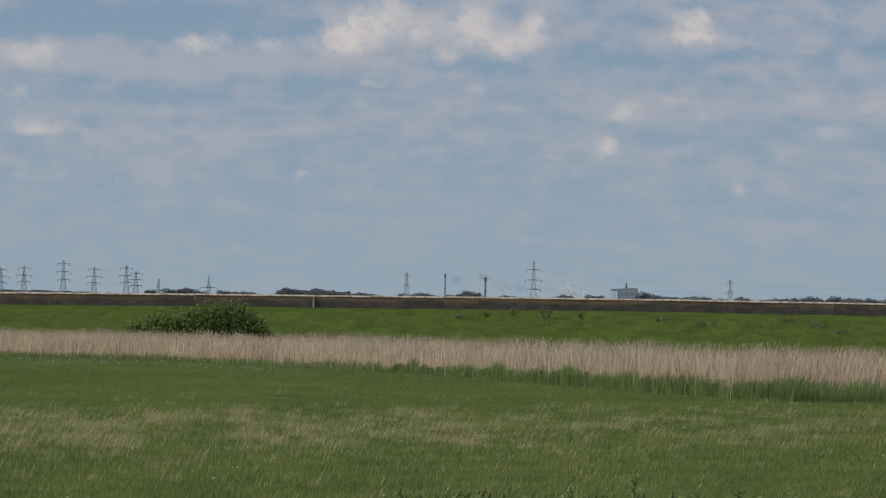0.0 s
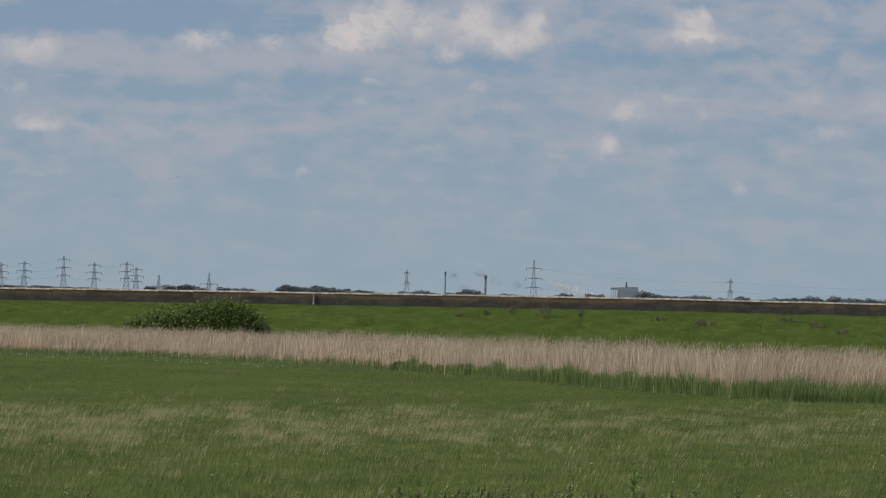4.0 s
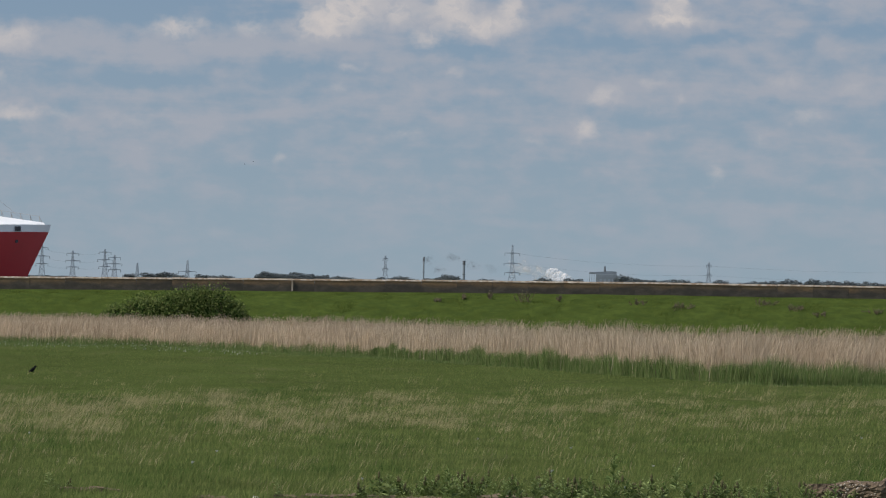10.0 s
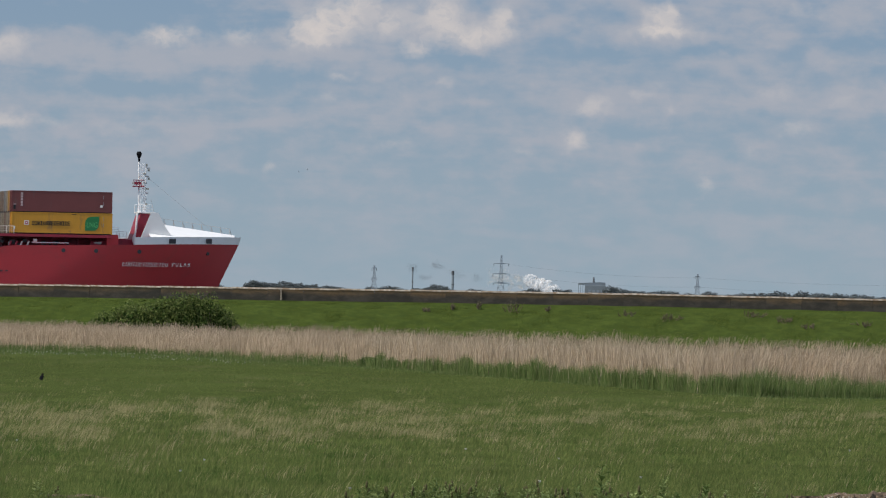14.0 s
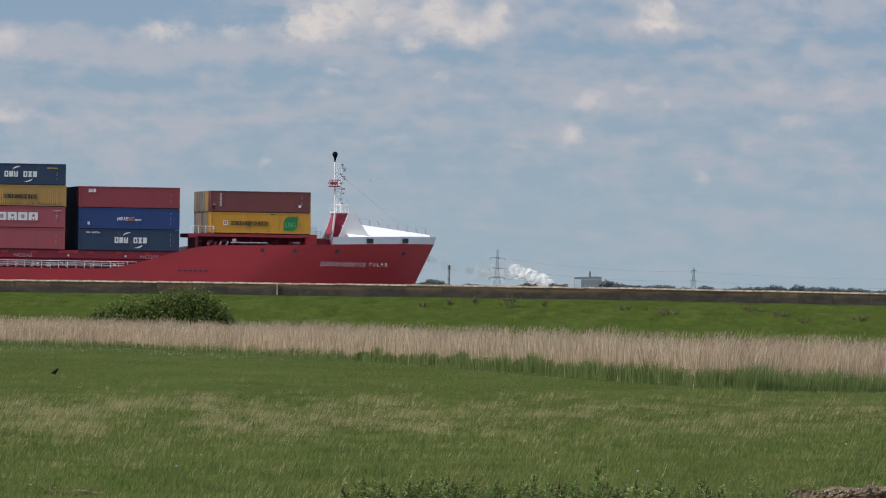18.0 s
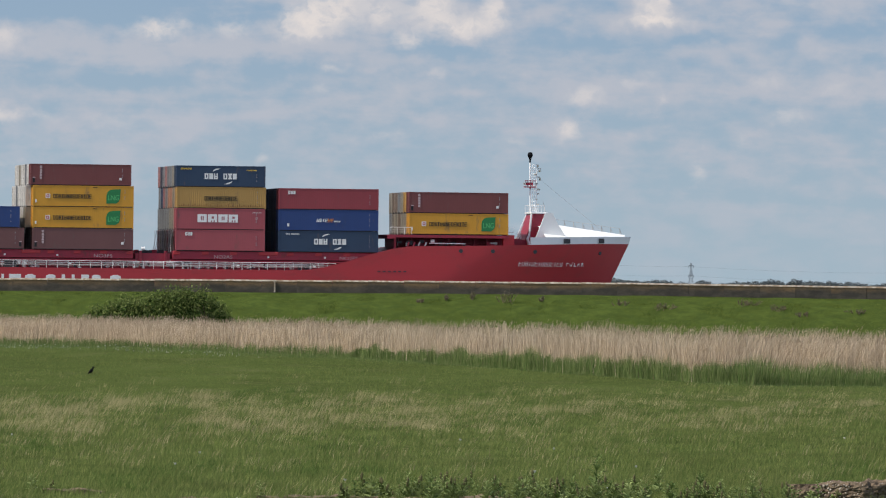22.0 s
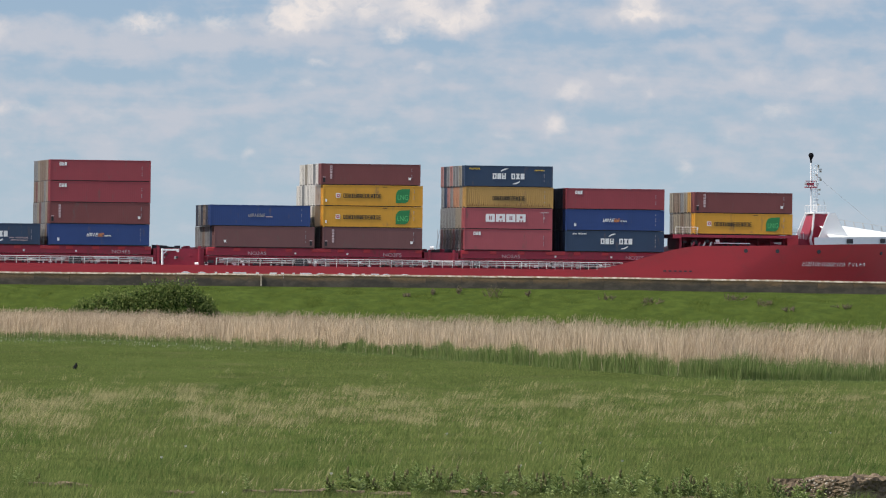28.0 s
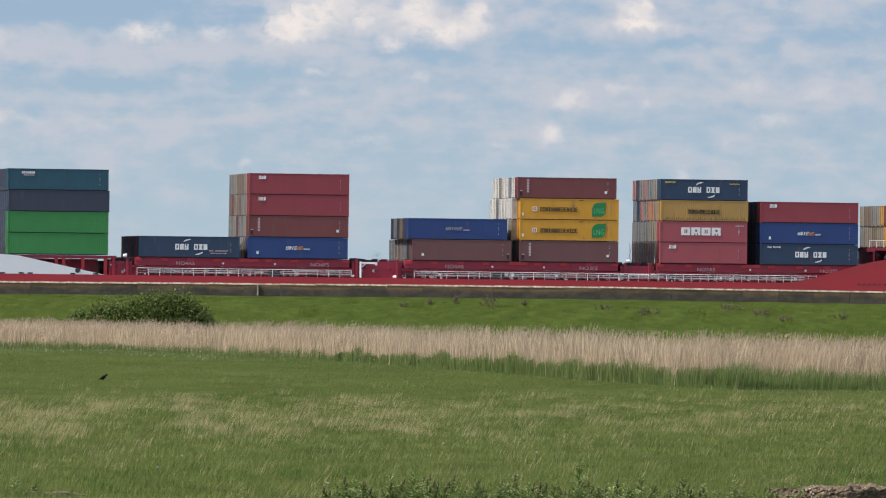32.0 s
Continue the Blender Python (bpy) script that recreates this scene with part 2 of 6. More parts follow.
def surface(name, colour, rough=0.7, metal=0.0, vary=0.25, scale=1.5, fine=18.0, bump=0.15, stain=None, stain_at=0.6, island=0.0, other=None,
            own=False, stretch=(1, 1, 1), spec=0.5, see=0.0, up=0.0, band=None, differ=False):
    """A worn surface: colour with broad and fine variation, stains and relief. other: second colour, mixed per island or per object."""
    m = bpy.data.materials.new(name)
    m.use_nodes = True
    n = Nodes(m.node_tree)
    out = n.add("ShaderNodeOutputMaterial")
    sh = n.add("ShaderNodeBsdfPrincipled")
    co = n.scaled(n.add("ShaderNodeTexCoord").outputs["Object"], *stretch)
    if differ or own:
        # no two alike pieces carry the same stains
        far = n.add("ShaderNodeVectorMath", operation="ADD")
        n.link(co, far.inputs[0])
        n.link(n.math("MULTIPLY", n.add("ShaderNodeObjectInfo").outputs["Random"], 83.0), far.inputs[1])
        co = far.outputs[0]
    big, small = n.noise(co, scale, 5.0), n.noise(co, fine, 3.0)
    base = colour
    if own:
        base = n.add("ShaderNodeObjectInfo").outputs["Color"]
    if other is not None:
        pick = n.add("ShaderNodeNewGeometry").outputs["Random Per Island"] if island else n.add("ShaderNodeObjectInfo").outputs["Random"]
        base = n.mix(pick, base, other)
    tone = n.math("ADD", n.math("MULTIPLY", big, vary * 1.6), n.math("MULTIPLY", small, vary * 0.8))
    tone = n.math("ADD", tone, 1.0 - vary * 1.2)
    grey = n.add("ShaderNodeCombineXYZ")
    for k in range(3):
        n.link(tone, grey.inputs[k])
    base = n.mix(1.0, base, grey.outputs[0], "MULTIPLY")
    if stain is not None:
        spot = n.ramp(n.noise(n.scaled(co, 1, 1, 0.5), scale * 2.3, 6.0, 0.65), stain_at - 0.08, stain_at + 0.12, 0.0, 0.75)
        base = n.mix(spot, base, stain)
    if band is not None:
        # growth that hangs down from an upper edge: colour, from height, to height
        z = n.add("ShaderNodeSeparateXYZ")
        n.link(n.add("ShaderNodeTexCoord").outputs["Object"], z.inputs[0])
        ragged = n.math("ADD", z.outputs[2], n.math("MULTIPLY", n.math("SUBTRACT", big, 0.5), 1.1))
        base = n.mix(n.math("MULTIPLY", n.ramp(ragged, band[1], band[2]), n.ramp(small, 0.3, 0.6, 0.45, 0.95)), base, band[0])
    n.link(base, sh.inputs["Base Color"])
    n.link(n.math("ADD", n.math("MULTIPLY", small, 0.2), rough - 0.1, True), sh.inputs["Roughness"])
    sh.inputs["Metallic"].default_value = metal
    sh.inputs["Specular IOR Level"].default_value = spec
    if bump:
        b = n.add("ShaderNodeBump")
        b.inputs["Strength"].default_value = bump
        b.inputs["Distance"].default_value = 0.03
        n.link(small, b.inputs["Height"])
        n.link(b.outputs[0], sh.inputs["Normal"])
    if up:
        # thin upright blades scatter light like the sward they belong to
        turn = n.add("ShaderNodeVectorMath", operation="ADD")
        n.link(n.add("ShaderNodeNewGeometry").outputs["Normal"], turn.inputs[0])
        turn.inputs[1].default_value = (0, 0, up)
        level = n.add("ShaderNodeVectorMath", operation="NORMALIZE")
        n.link(turn.outputs[0], level.inputs[0])
        n.link(level.outputs[0], sh.inputs["Normal"])
    if see:
        leaf = n.add("ShaderNodeBsdfTranslucent")
        n.link(base, leaf.inputs[0])
        both = n.add("ShaderNodeMixShader")
        both.inputs[0].default_value = see
        n.link(sh.outputs[0], both.inputs[1])
        n.link(leaf.outputs[0], both.inputs[2])
        n.link(both.outputs[0], out.inputs[0])
    else:
        n.link(sh.outputs[0], out.inputs[0])
    return m


M_FIELD = surface("pasture", (0.054, 0.073, 0.0215), 1.0, vary=0.65, scale=0.12, fine=3.5, bump=0.3, stain=(0.092, 0.094, 0.043), stain_at=0.6, stretch=(1, 0.3, 1), spec=0.0)
M_BANK = surface("bank grass", (0.053, 0.074, 0.017), 1.0, vary=0.7, scale=0.6, fine=4.0, bump=0.5, stain=(0.036, 0.056, 0.015), stain_at=0.50, spec=0.0)
M_BLADE = surface("grass blades", (0.080, 0.121, 0.031), 0.85, vary=0.8, scale=0.35, fine=1.0, bump=0, island=1, other=(0.190, 0.214, 0.072), see=0.45, spec=0.02, up=0.7)
M_DRY = surface("dry grass", (0.43, 0.375, 0.205), 0.85, vary=0.4, scale=0.3, fine=2.0, bump=0, island=1, other=(0.20, 0.19, 0.083), see=0.45, spec=0.02, up=0.7)
M_REED = surface("reed straw", (0.74, 0.61, 0.45), 0.8, vary=0.6, scale=0.7, fine=3.0, bump=0, island=1, other=(0.21, 0.155, 0.098), see=0.4, spec=0.02, up=0.25)
M_PLUME = surface("reed plumes", (0.52, 0.42, 0.31), 0.9, vary=0.5, scale=0.7, fine=3.0, bump=0, island=1, other=(0.22, 0.165, 0.115), see=0.3, spec=0.02)
M_SHOOT = surface("reed shoots", (0.060, 0.115, 0.027), 0.75, vary=0.7, scale=0.6, fine=3.0, bump=0, island=1, other=(0.205, 0.240, 0.098), see=0.45, spec=0.02, up=0.5)
M_LEAF = surface("bush leaves", (0.050, 0.086, 0.020), 0.7, vary=0.4, scale=0.5, fine=4.0, bump=0, island=1, other=(0.185, 0.215, 0.075), see=0.3, spec=0.05)
M_TWIG = surface("twigs", (0.16, 0.12, 0.08), 0.9, fine=30)
M_DOCK = surface("dead stalks", (0.19, 0.155, 0.085), 0.9, island=1, other=(0.06, 0.052, 0.032), bump=0)
M_WALL = surface("flood wall concrete", (0.098, 0.086, 0.070), 0.95, vary=0.6, scale=0.6, fine=9, bump=0.5, stain=(0.055, 0.050, 0.043), stain_at=0.47, stretch=(0.6, 1, 2.2), spec=0.1, band=((0.235, 0.15, 0.078), -0.70, -0.12), differ=True)
M_COPE = surface("lichen coping", (0.42, 0.37, 0.305), 0.95, vary=0.9, scale=1.3, fine=7, bump=0.6, stain=(0.20, 0.125, 0.07), stain_at=0.50, spec=0.1, differ=True)
M_RUBBLE = surface("rubble concrete", (0.165, 0.125, 0.085), 0.95, vary=0.8, scale=3.0, fine=26, bump=1.0, stain=(0.085, 0.065, 0.048), stain_at=0.52, spec=0.1)
M_WATER = surface("river water", (0.12, 0.13, 0.12), 0.12, vary=0.2, scale=0.05, fine=0.8, bump=0.3)
M_SHORE = surface("far marsh", (0.16, 0.16, 0.10), 0.95, vary=0.4, scale=0.01, fine=0.2)
# blue-grey instead of leaf green: distance haze painted into the foliage colour
M_HAZELEAF = surface("hazed distant foliage", (0.078, 0.096, 0.104), 0.9, vary=0.4, scale=0.2, fine=2, bump=0, island=1, other=(0.108, 0.127, 0.132))
# steel lightened and blued: the air's haze is part of this colour
M_HAZESTEEL = surface("hazed galvanised steel", (0.235, 0.280, 0.325), 0.8, 0.0, vary=0.2, bump=0)
M_CABLE = surface("cable", (0.20, 0.22, 0.25), 0.6, 0.2, vary=0.1, bump=0)
M_STACK = surface("chimney", (0.10, 0.11, 0.12), 0.8, vary=0.3)
# pale bluish cladding, with the haze over the river painted in
M_HAZEPLANT = surface("hazed industrial cladding", (0.185, 0.220, 0.245), 0.8, vary=0.3, scale=0.2)
M_HULL = surface("red hull paint", (0.42, 0.028, 0.036), 0.45, vary=0.16, scale=0.35, fine=5, bump=0.05, stain=(0.33, 0.035, 0.038), stain_at=0.6, stretch=(0.3, 1, 1))
M_DECKRED = surface("deck red paint", (0.29, 0.019, 0.041), 0.55, vary=0.3, scale=0.8, fine=7, bump=0.1, stain=(0.14, 0.03, 0.03), stain_at=0.6)
M_WHITE = surface("white ship paint", (0.78, 0.79, 0.79), 0.45, vary=0.08, scale=0.6, fine=6, bump=0.03, stain=(0.62, 0.58, 0.52), stain_at=0.7)
M_DARK = surface("dark steel", (0.035, 0.035, 0.04), 0.6, vary=0.3)
M_BOX = surface("container paint", (0.3, 0.3, 0.3), 0.55, vary=0.18, scale=0.7, fine=8, bump=0.08, own=True, stretch=(0.8, 1, 0.45), stain=(0.12, 0.085, 0.07), stain_at=0.65)
# near-black for rubber seals, plates and painted shade lines of the containers
M_GAPBLACK = surface("black gaps and marks", (0.02, 0.02, 0.022), 0.8, vary=0.2, bump=0)
M_MARK = surface("white lettering", (0.74, 0.74, 0.72), 0.6, vary=0.15, bump=0)
M_FADED = surface("faded lettering", (0.50, 0.38, 0.38), 0.7, vary=0.3, bump=0)
M_LEAFSIGN = surface("green sign paint", (0.016, 0.19, 0.055), 0.6, vary=0.15, bump=0)
M_LIME = surface("light green lettering", (0.10, 0.46, 0.16), 0.6, vary=0.15, bump=0)
M_BLACKMARK = surface("dark lettering", (0.03, 0.024, 0.014), 0.6, vary=0.15, bump=0)
M_GOLD = surface("yellow lettering", (0.62, 0.42, 0.06), 0.6, vary=0.15, bump=0)
M_LANTERN = surface("lantern metal", (0.36, 0.34, 0.28), 0.6, 0.2, vary=0.3, bump=0)
M_ROD = surface("lashing steel", (0.42, 0.42, 0.41), 0.5, 0.5, vary=0.2, bump=0)
M_FEATHER = surface("black feathers", (0.008, 0.008, 0.010), 0.8, vary=0.2, bump=0, spec=0.05)

# ---------------------------------------------------------------- building helpers


def part(name, bm, material, parent=None, label=""):
    """Links a bmesh as one mesh object, under parent if there is one."""
    me = bpy.data.meshes.new(name)
    bm.to_mesh(me)
    bm.free()
    me.materials.append(material)
    ob = new(name, me)
    if parent is not None:
        ob.parent = parent
    if label:
        tagged(ob, label)
    return ob


def sheet(name, verts, faces, material, parent=None, smooth=False):
    """One mesh object out of computed arrays of vertices and quads or triangles."""
    me = bpy.data.meshes.new(name)
    v, f = np.asarray(verts, np.float32).reshape(-1, 3), np.asarray(faces, np.int32)
    k = f.shape[1]
    me.vertices.add(len(v))
    me.vertices.foreach_set("co", v.ravel())
    me.loops.add(f.size)
    me.loops.foreach_set("vertex_index", f.ravel())
    me.polygons.add(len(f))
    me.polygons.foreach_set("loop_start", np.arange(0, f.size, k, dtype=np.int32))
    me.update(calc_edges=True)
    me.polygons.foreach_set("use_smooth", np.full(len(f), smooth))
    me.materials.append(material)
    ob = new(name, me)
    if parent is not None:
        ob.parent = parent
    return ob


def box(bm, x0, x1, y0, y1, z0, z1, bevel=0.0):
    vs = [bm.verts.new((x, y, z)) for x in (x0, x1) for y in (y0, y1) for z in (z0, z1)]
    fs = [bm.faces.new([vs[i] for i in q]) for q in ((0, 1, 3, 2), (4, 6, 7, 5), (0, 4, 5, 1), (2, 3, 7, 6), (0, 2, 6, 4), (1, 5, 7, 3))]
    if bevel:
        bmesh.ops.bevel(bm, geom=list({e for q in fs for e in q.edges}), offset=bevel, segments=1, affect="EDGES")
    return vs


def boxed(x0, x1, y0, y1, z0, z1, bevel=0.0):
    bm = bmesh.new()
    box(bm, x0, x1, y0, y1, z0, z1, bevel)
    return bm


def bar(bm, a, b, r, sides=6, r2=None):
    """A round bar from a to b, tapering to r2."""
    a, b = Vector(a), Vector(b)
    q = (b - a).to_track_quat("Z", "Y")
    rings = []
    for p, rad in ((a, r), (b, r if r2 is None else r2)):
        rings.append([bm.verts.new(p + q @ Vector((rad * math.cos(2 * math.pi * i / sides), rad * math.sin(2 * math.pi * i / sides), 0))) for i in range(sides)])
    for i in range(sides):
        bm.faces.new((rings[0][i], rings[0][(i + 1) % sides], rings[1][(i + 1) % sides], rings[1][i]))
    bm.faces.new(rings[0][::-1])
    bm.faces.new(rings[1])


def barred(a, b, r, sides=6, r2=None):
    bm = bmesh.new()
    bar(bm, a, b, r, sides, r2)
    return bm


def prism(points, y0, y1):
    """A flat outline in x and z, given depth along y."""
    bm = bmesh.new()
    a = [bm.verts.new((x, y0, z)) for x, z in points]
    b = [bm.verts.new((x, y1, z)) for x, z in points]
    bm.faces.new(a)
    bm.faces.new(b[::-1])
    for i in range(len(points)):
        j = (i + 1) % len(points)
        bm.faces.new((a[j], a[i], b[i], b[j]))
    bmesh.ops.recalc_face_normals(bm, faces=bm.faces)
    return bm


def words(text, size, material, parent, x, y, z, width=None, name="lettering", lean=0.0):
    """Letters standing in the x-z plane, facing -y, centred on x."""
    cu = bpy.data.curves.new(name, "FONT")
    cu.body, cu.size, cu.align_x, cu.align_y, cu.extrude, cu.shear = text, size, "CENTER", "CENTER", 0.004, lean
    tmp = new(name, cu)
    bpy.context.view_layer.update()
    me = bpy.data.meshes.new_from_object(tmp.evaluated_get(bpy.context.evaluated_depsgraph_get()))
    bpy.data.objects.remove(tmp)
    bpy.data.curves.remove(cu)
    if width:
        wide = max(v.co.x for v in me.vertices) - min(v.co.x for v in me.vertices)
        me.transform(Matrix.Diagonal((width / wide, 1, 1, 1)))
    me.transform(Matrix.Rotation(radians(90), 4, "X"))
    me.materials.clear()
    me.materials.append(material)
    ob = new(name, me)
    ob.parent = parent
    ob.location = (x, y, z)
    return ob


def empty(name, at=(0, 0, 0)):
    ob = new(name)
    ob.location = at
    return ob

# ---------------------------------------------------------------- ground, water, bank and wall
WATER = 0.4
WALL_Y = 600.0
PANEL = 2.895


WALL_X, WALL_Z = [-60, -37, -18, -7, 0, 18, 28, 60], [4.0, 4.36, 4.56, 4.65, 4.73, 4.85, 4.86, 4.88]


def wall_top(x):
    return float(np.interp(x, WALL_X, WALL_Z))


def make_ground():
    ys = np.concatenate([np.linspace(-300, 120, 8), np.linspace(130, 620, 60), np.array([900, 1500, 2500, 4000, 4985.0])])
    xs = np.concatenate([np.array([-2500, -900, -300, -120]), np.linspace(-60, 60, 49), np.array([120, 300, 900, 2500.0])])
    gx, gy = np.meshgrid(xs, ys)
    gz = np.zeros_like(gx)
    for i in range(gz.shape[0]):
        for j in range(gz.shape[1]):
            if abs(gx[i, j]) <= 120 and 100 < gy[i, j] < 560:
                gz[i, j] = 0.05 * noise.noise((gx[i, j] * 0.15, gy[i, j] * 0.05, 0.3))
            if gy[i, j] < 60:
                gz[i, j] = 2.75 * (1 - max(0.0, gy[i, j] - 6) / 54) if gy[i, j] > 6 else 2.75
            if gy[i, j] > 640:
                gz[i, j] = -3.0
    k = np.arange(gx.size).reshape(gx.shape)
    faces = np.stack([k[:-1, :-1], k[:-1, 1:], k[1:, 1:], k[1:, :-1]], -1).reshape(-1, 4)
    ob = sheet("ground", np.stack([gx, gy, gz], -1), faces, M_FIELD, smooth=True)
    tagged(ob, "rough green grazing marsh with tussocky grass", "ground", kind="structure")
    ob = sheet("water", [(-2500, 616, WATER), (2500, 616, WATER), (2500, 4300, WATER), (-2500, 4300, WATER)], [(0, 1, 2, 3)], M_WATER)
    tagged(ob, "grey-brown tidal river water", "water", kind="structure")
    ob = part("far_shore", boxed(-2500, 2500, 4250, 4990, -2, 1.0), M_SHORE)
    tagged(ob, "low far shore of marsh and scrub", "shore", kind="structure")


def make_bank():
    prof = [(582, -0.1), (586, 0.55), (590, 1.75), (594, 2.85), (597.5, 3.55), (599.9, 3.75), (604, 3.75), (608, 2.2), (618, -1.5)]
    xs = np.concatenate([np.linspace(-400, -70, 12), np.linspace(-66, 66, 133), np.linspace(70, 400, 12)])
    verts, rows = [], []
    fine = []
    for (y0, z0), (y1, z1) in zip(prof[:-1], prof[1:]):
        for s in (0.0, 0.5):
            fine.append((y0 + s * (y1 - y0), z0 + s * (z1 - z0)))
    fine.append(prof[-1])
    for y, z in fine:
        for x in xs:
            lift = (wall_top(x) - 1.06 - 3.73) * min(1, max(0, z) / 3.75)
            bump = 0.16 * noise.noise((x * 0.35, y * 0.5, 2.0)) + 0.08 * noise.noise((x * 1.3, y * 1.1, 5.0))
            if not 584 < y < 599:
                bump *= 0.2
            verts.append((x, y, z + lift + bump))
    nx = len(xs)
    k = np.arange(len(verts)).reshape(len(fine), nx)
    faces = np.stack([k[:-1, :-1], k[:-1, 1:], k[1:, 1:], k[1:, :-1]], -1).reshape(-1, 4)
    ob = sheet("sea_bank", verts, faces, M_BANK, smooth=True)
    tagged(ob, "steep bright green grass flood bank below the wall", "bank", kind="structure")
    return fine


def make_wall():
    wall = tagged(empty("wall_flood", (0, WALL_Y, 0)), "low stained concrete flood wall with pale lichened coping", "wall", kind="structure")
    bm = bmesh.new()
    box(bm, 0.009, PANEL - 0.009, 0, 0.32, -2.0, -0.13)
    part_mesh = part("panel", bm, M_WALL, wall)
    bm = bmesh.new()
    vs = box(bm, 0.006, PANEL - 0.006, -0.03, 0.40, -0.13, 0.0)
    for v in vs:
        if v.co.y < 0 and v.co.z > -0.1:
            v.co.y += 0.06
    cope_mesh = part("coping", bm, M_COPE, wall)
    part("core", boxed(-110, 110, 0.10, 0.26, 1.6, 3.6), M_DARK, wall)
    for k in range(-8, 15):
        x = -36 + 9 * k
        part("core", boxed(x, x + 9, 0.10, 0.26, 3.6, wall_top(x + (0 if x < 0 else 9)) - 0.25), M_DARK, wall)
    first = True
    rng = random.Random(4)
    for k in range(-24, 47):
        x = -36.0 + PANEL * k
        z = wall_top(x + PANEL / 2) + rng.uniform(-0.008, 0.008)
        for ob in (part_mesh, cope_mesh):
            o = ob if first else ob.copy()
            if not first:
                scene.collection.objects.link(o)
            o.location = (x, rng.uniform(-0.012, 0.012), z)
        first = False


# ---------------------------------------------------------------- grasses and reeds


def blades(name, x, y, z, h, w, lean, material, label, category, rng, split=0.5, spread=0.25, plain=False):
    """Many single blades: each a bent strip of two pieces, or one plain sliver."""
    n = len(x)
    yaw = rng.uniform(-1.1, 1.1, n)
    dx, dy = np.cos(yaw) * w / 2, np.sin(yaw) * w / 2
    lx = (lean + rng.normal(0, spread, n)) * h
    ly = rng.normal(0, spread * 0.7, n) * h
    mid = split
    v = np.empty((n, 5, 3), np.float32)
    v[:, 0] = np.stack([x - dx, y - dy, z - 0.02], 1)
    v[:, 1] = np.stack([x + dx, y + dy, z - 0.02], 1)
    v[:, 2] = np.stack([x + dx * 0.8 + lx * mid * 0.6, y + dy * 0.8 + ly * mid * 0.6, z + h * mid], 1)
    v[:, 3] = np.stack([x - dx * 0.8 + lx * mid * 0.6, y - dy * 0.8 + ly * mid * 0.6, z + h * mid], 1)
    v[:, 4] = np.stack([x + lx, y + ly, z + h], 1)
    if plain:
        ob = sheet(name, v[:, (0, 1, 4)], np.arange(n * 3).reshape(n, 3), material, smooth=True)
        return tagged(ob, label, category, kind="stuff")
    base = (np.arange(n) * 5)[:, None]
    tri = np.concatenate([base + np.array([0, 1, 2]), base + np.array([0, 2, 3]), base + np.array([3, 2, 4])], 1).reshape(-1, 3)
    ob = sheet(name, v, tri, material, smooth=True)
    return tagged(ob, label, category, kind="stuff")


def field_places(n, near, far, rng, clump=0.0):
    """Places on the field between two distances, thinning out with distance."""
    y = 1 / rng.uniform(1 / far, 1 / near, n)
    x = rng.uniform(-1, 1, n) * (2.5 + y * 0.068)
    return x + 0.003 * y, y


def patchy(x, y, sx, sy, seed):
    """Smooth random field between 0 and 1 over the plan."""
    out = np.empty(len(x))
    for i in range(len(x)):
        out[i] = noise.noise((x[i] * sx, y[i] * sy, seed))
    return out * 0.5 + 0.5


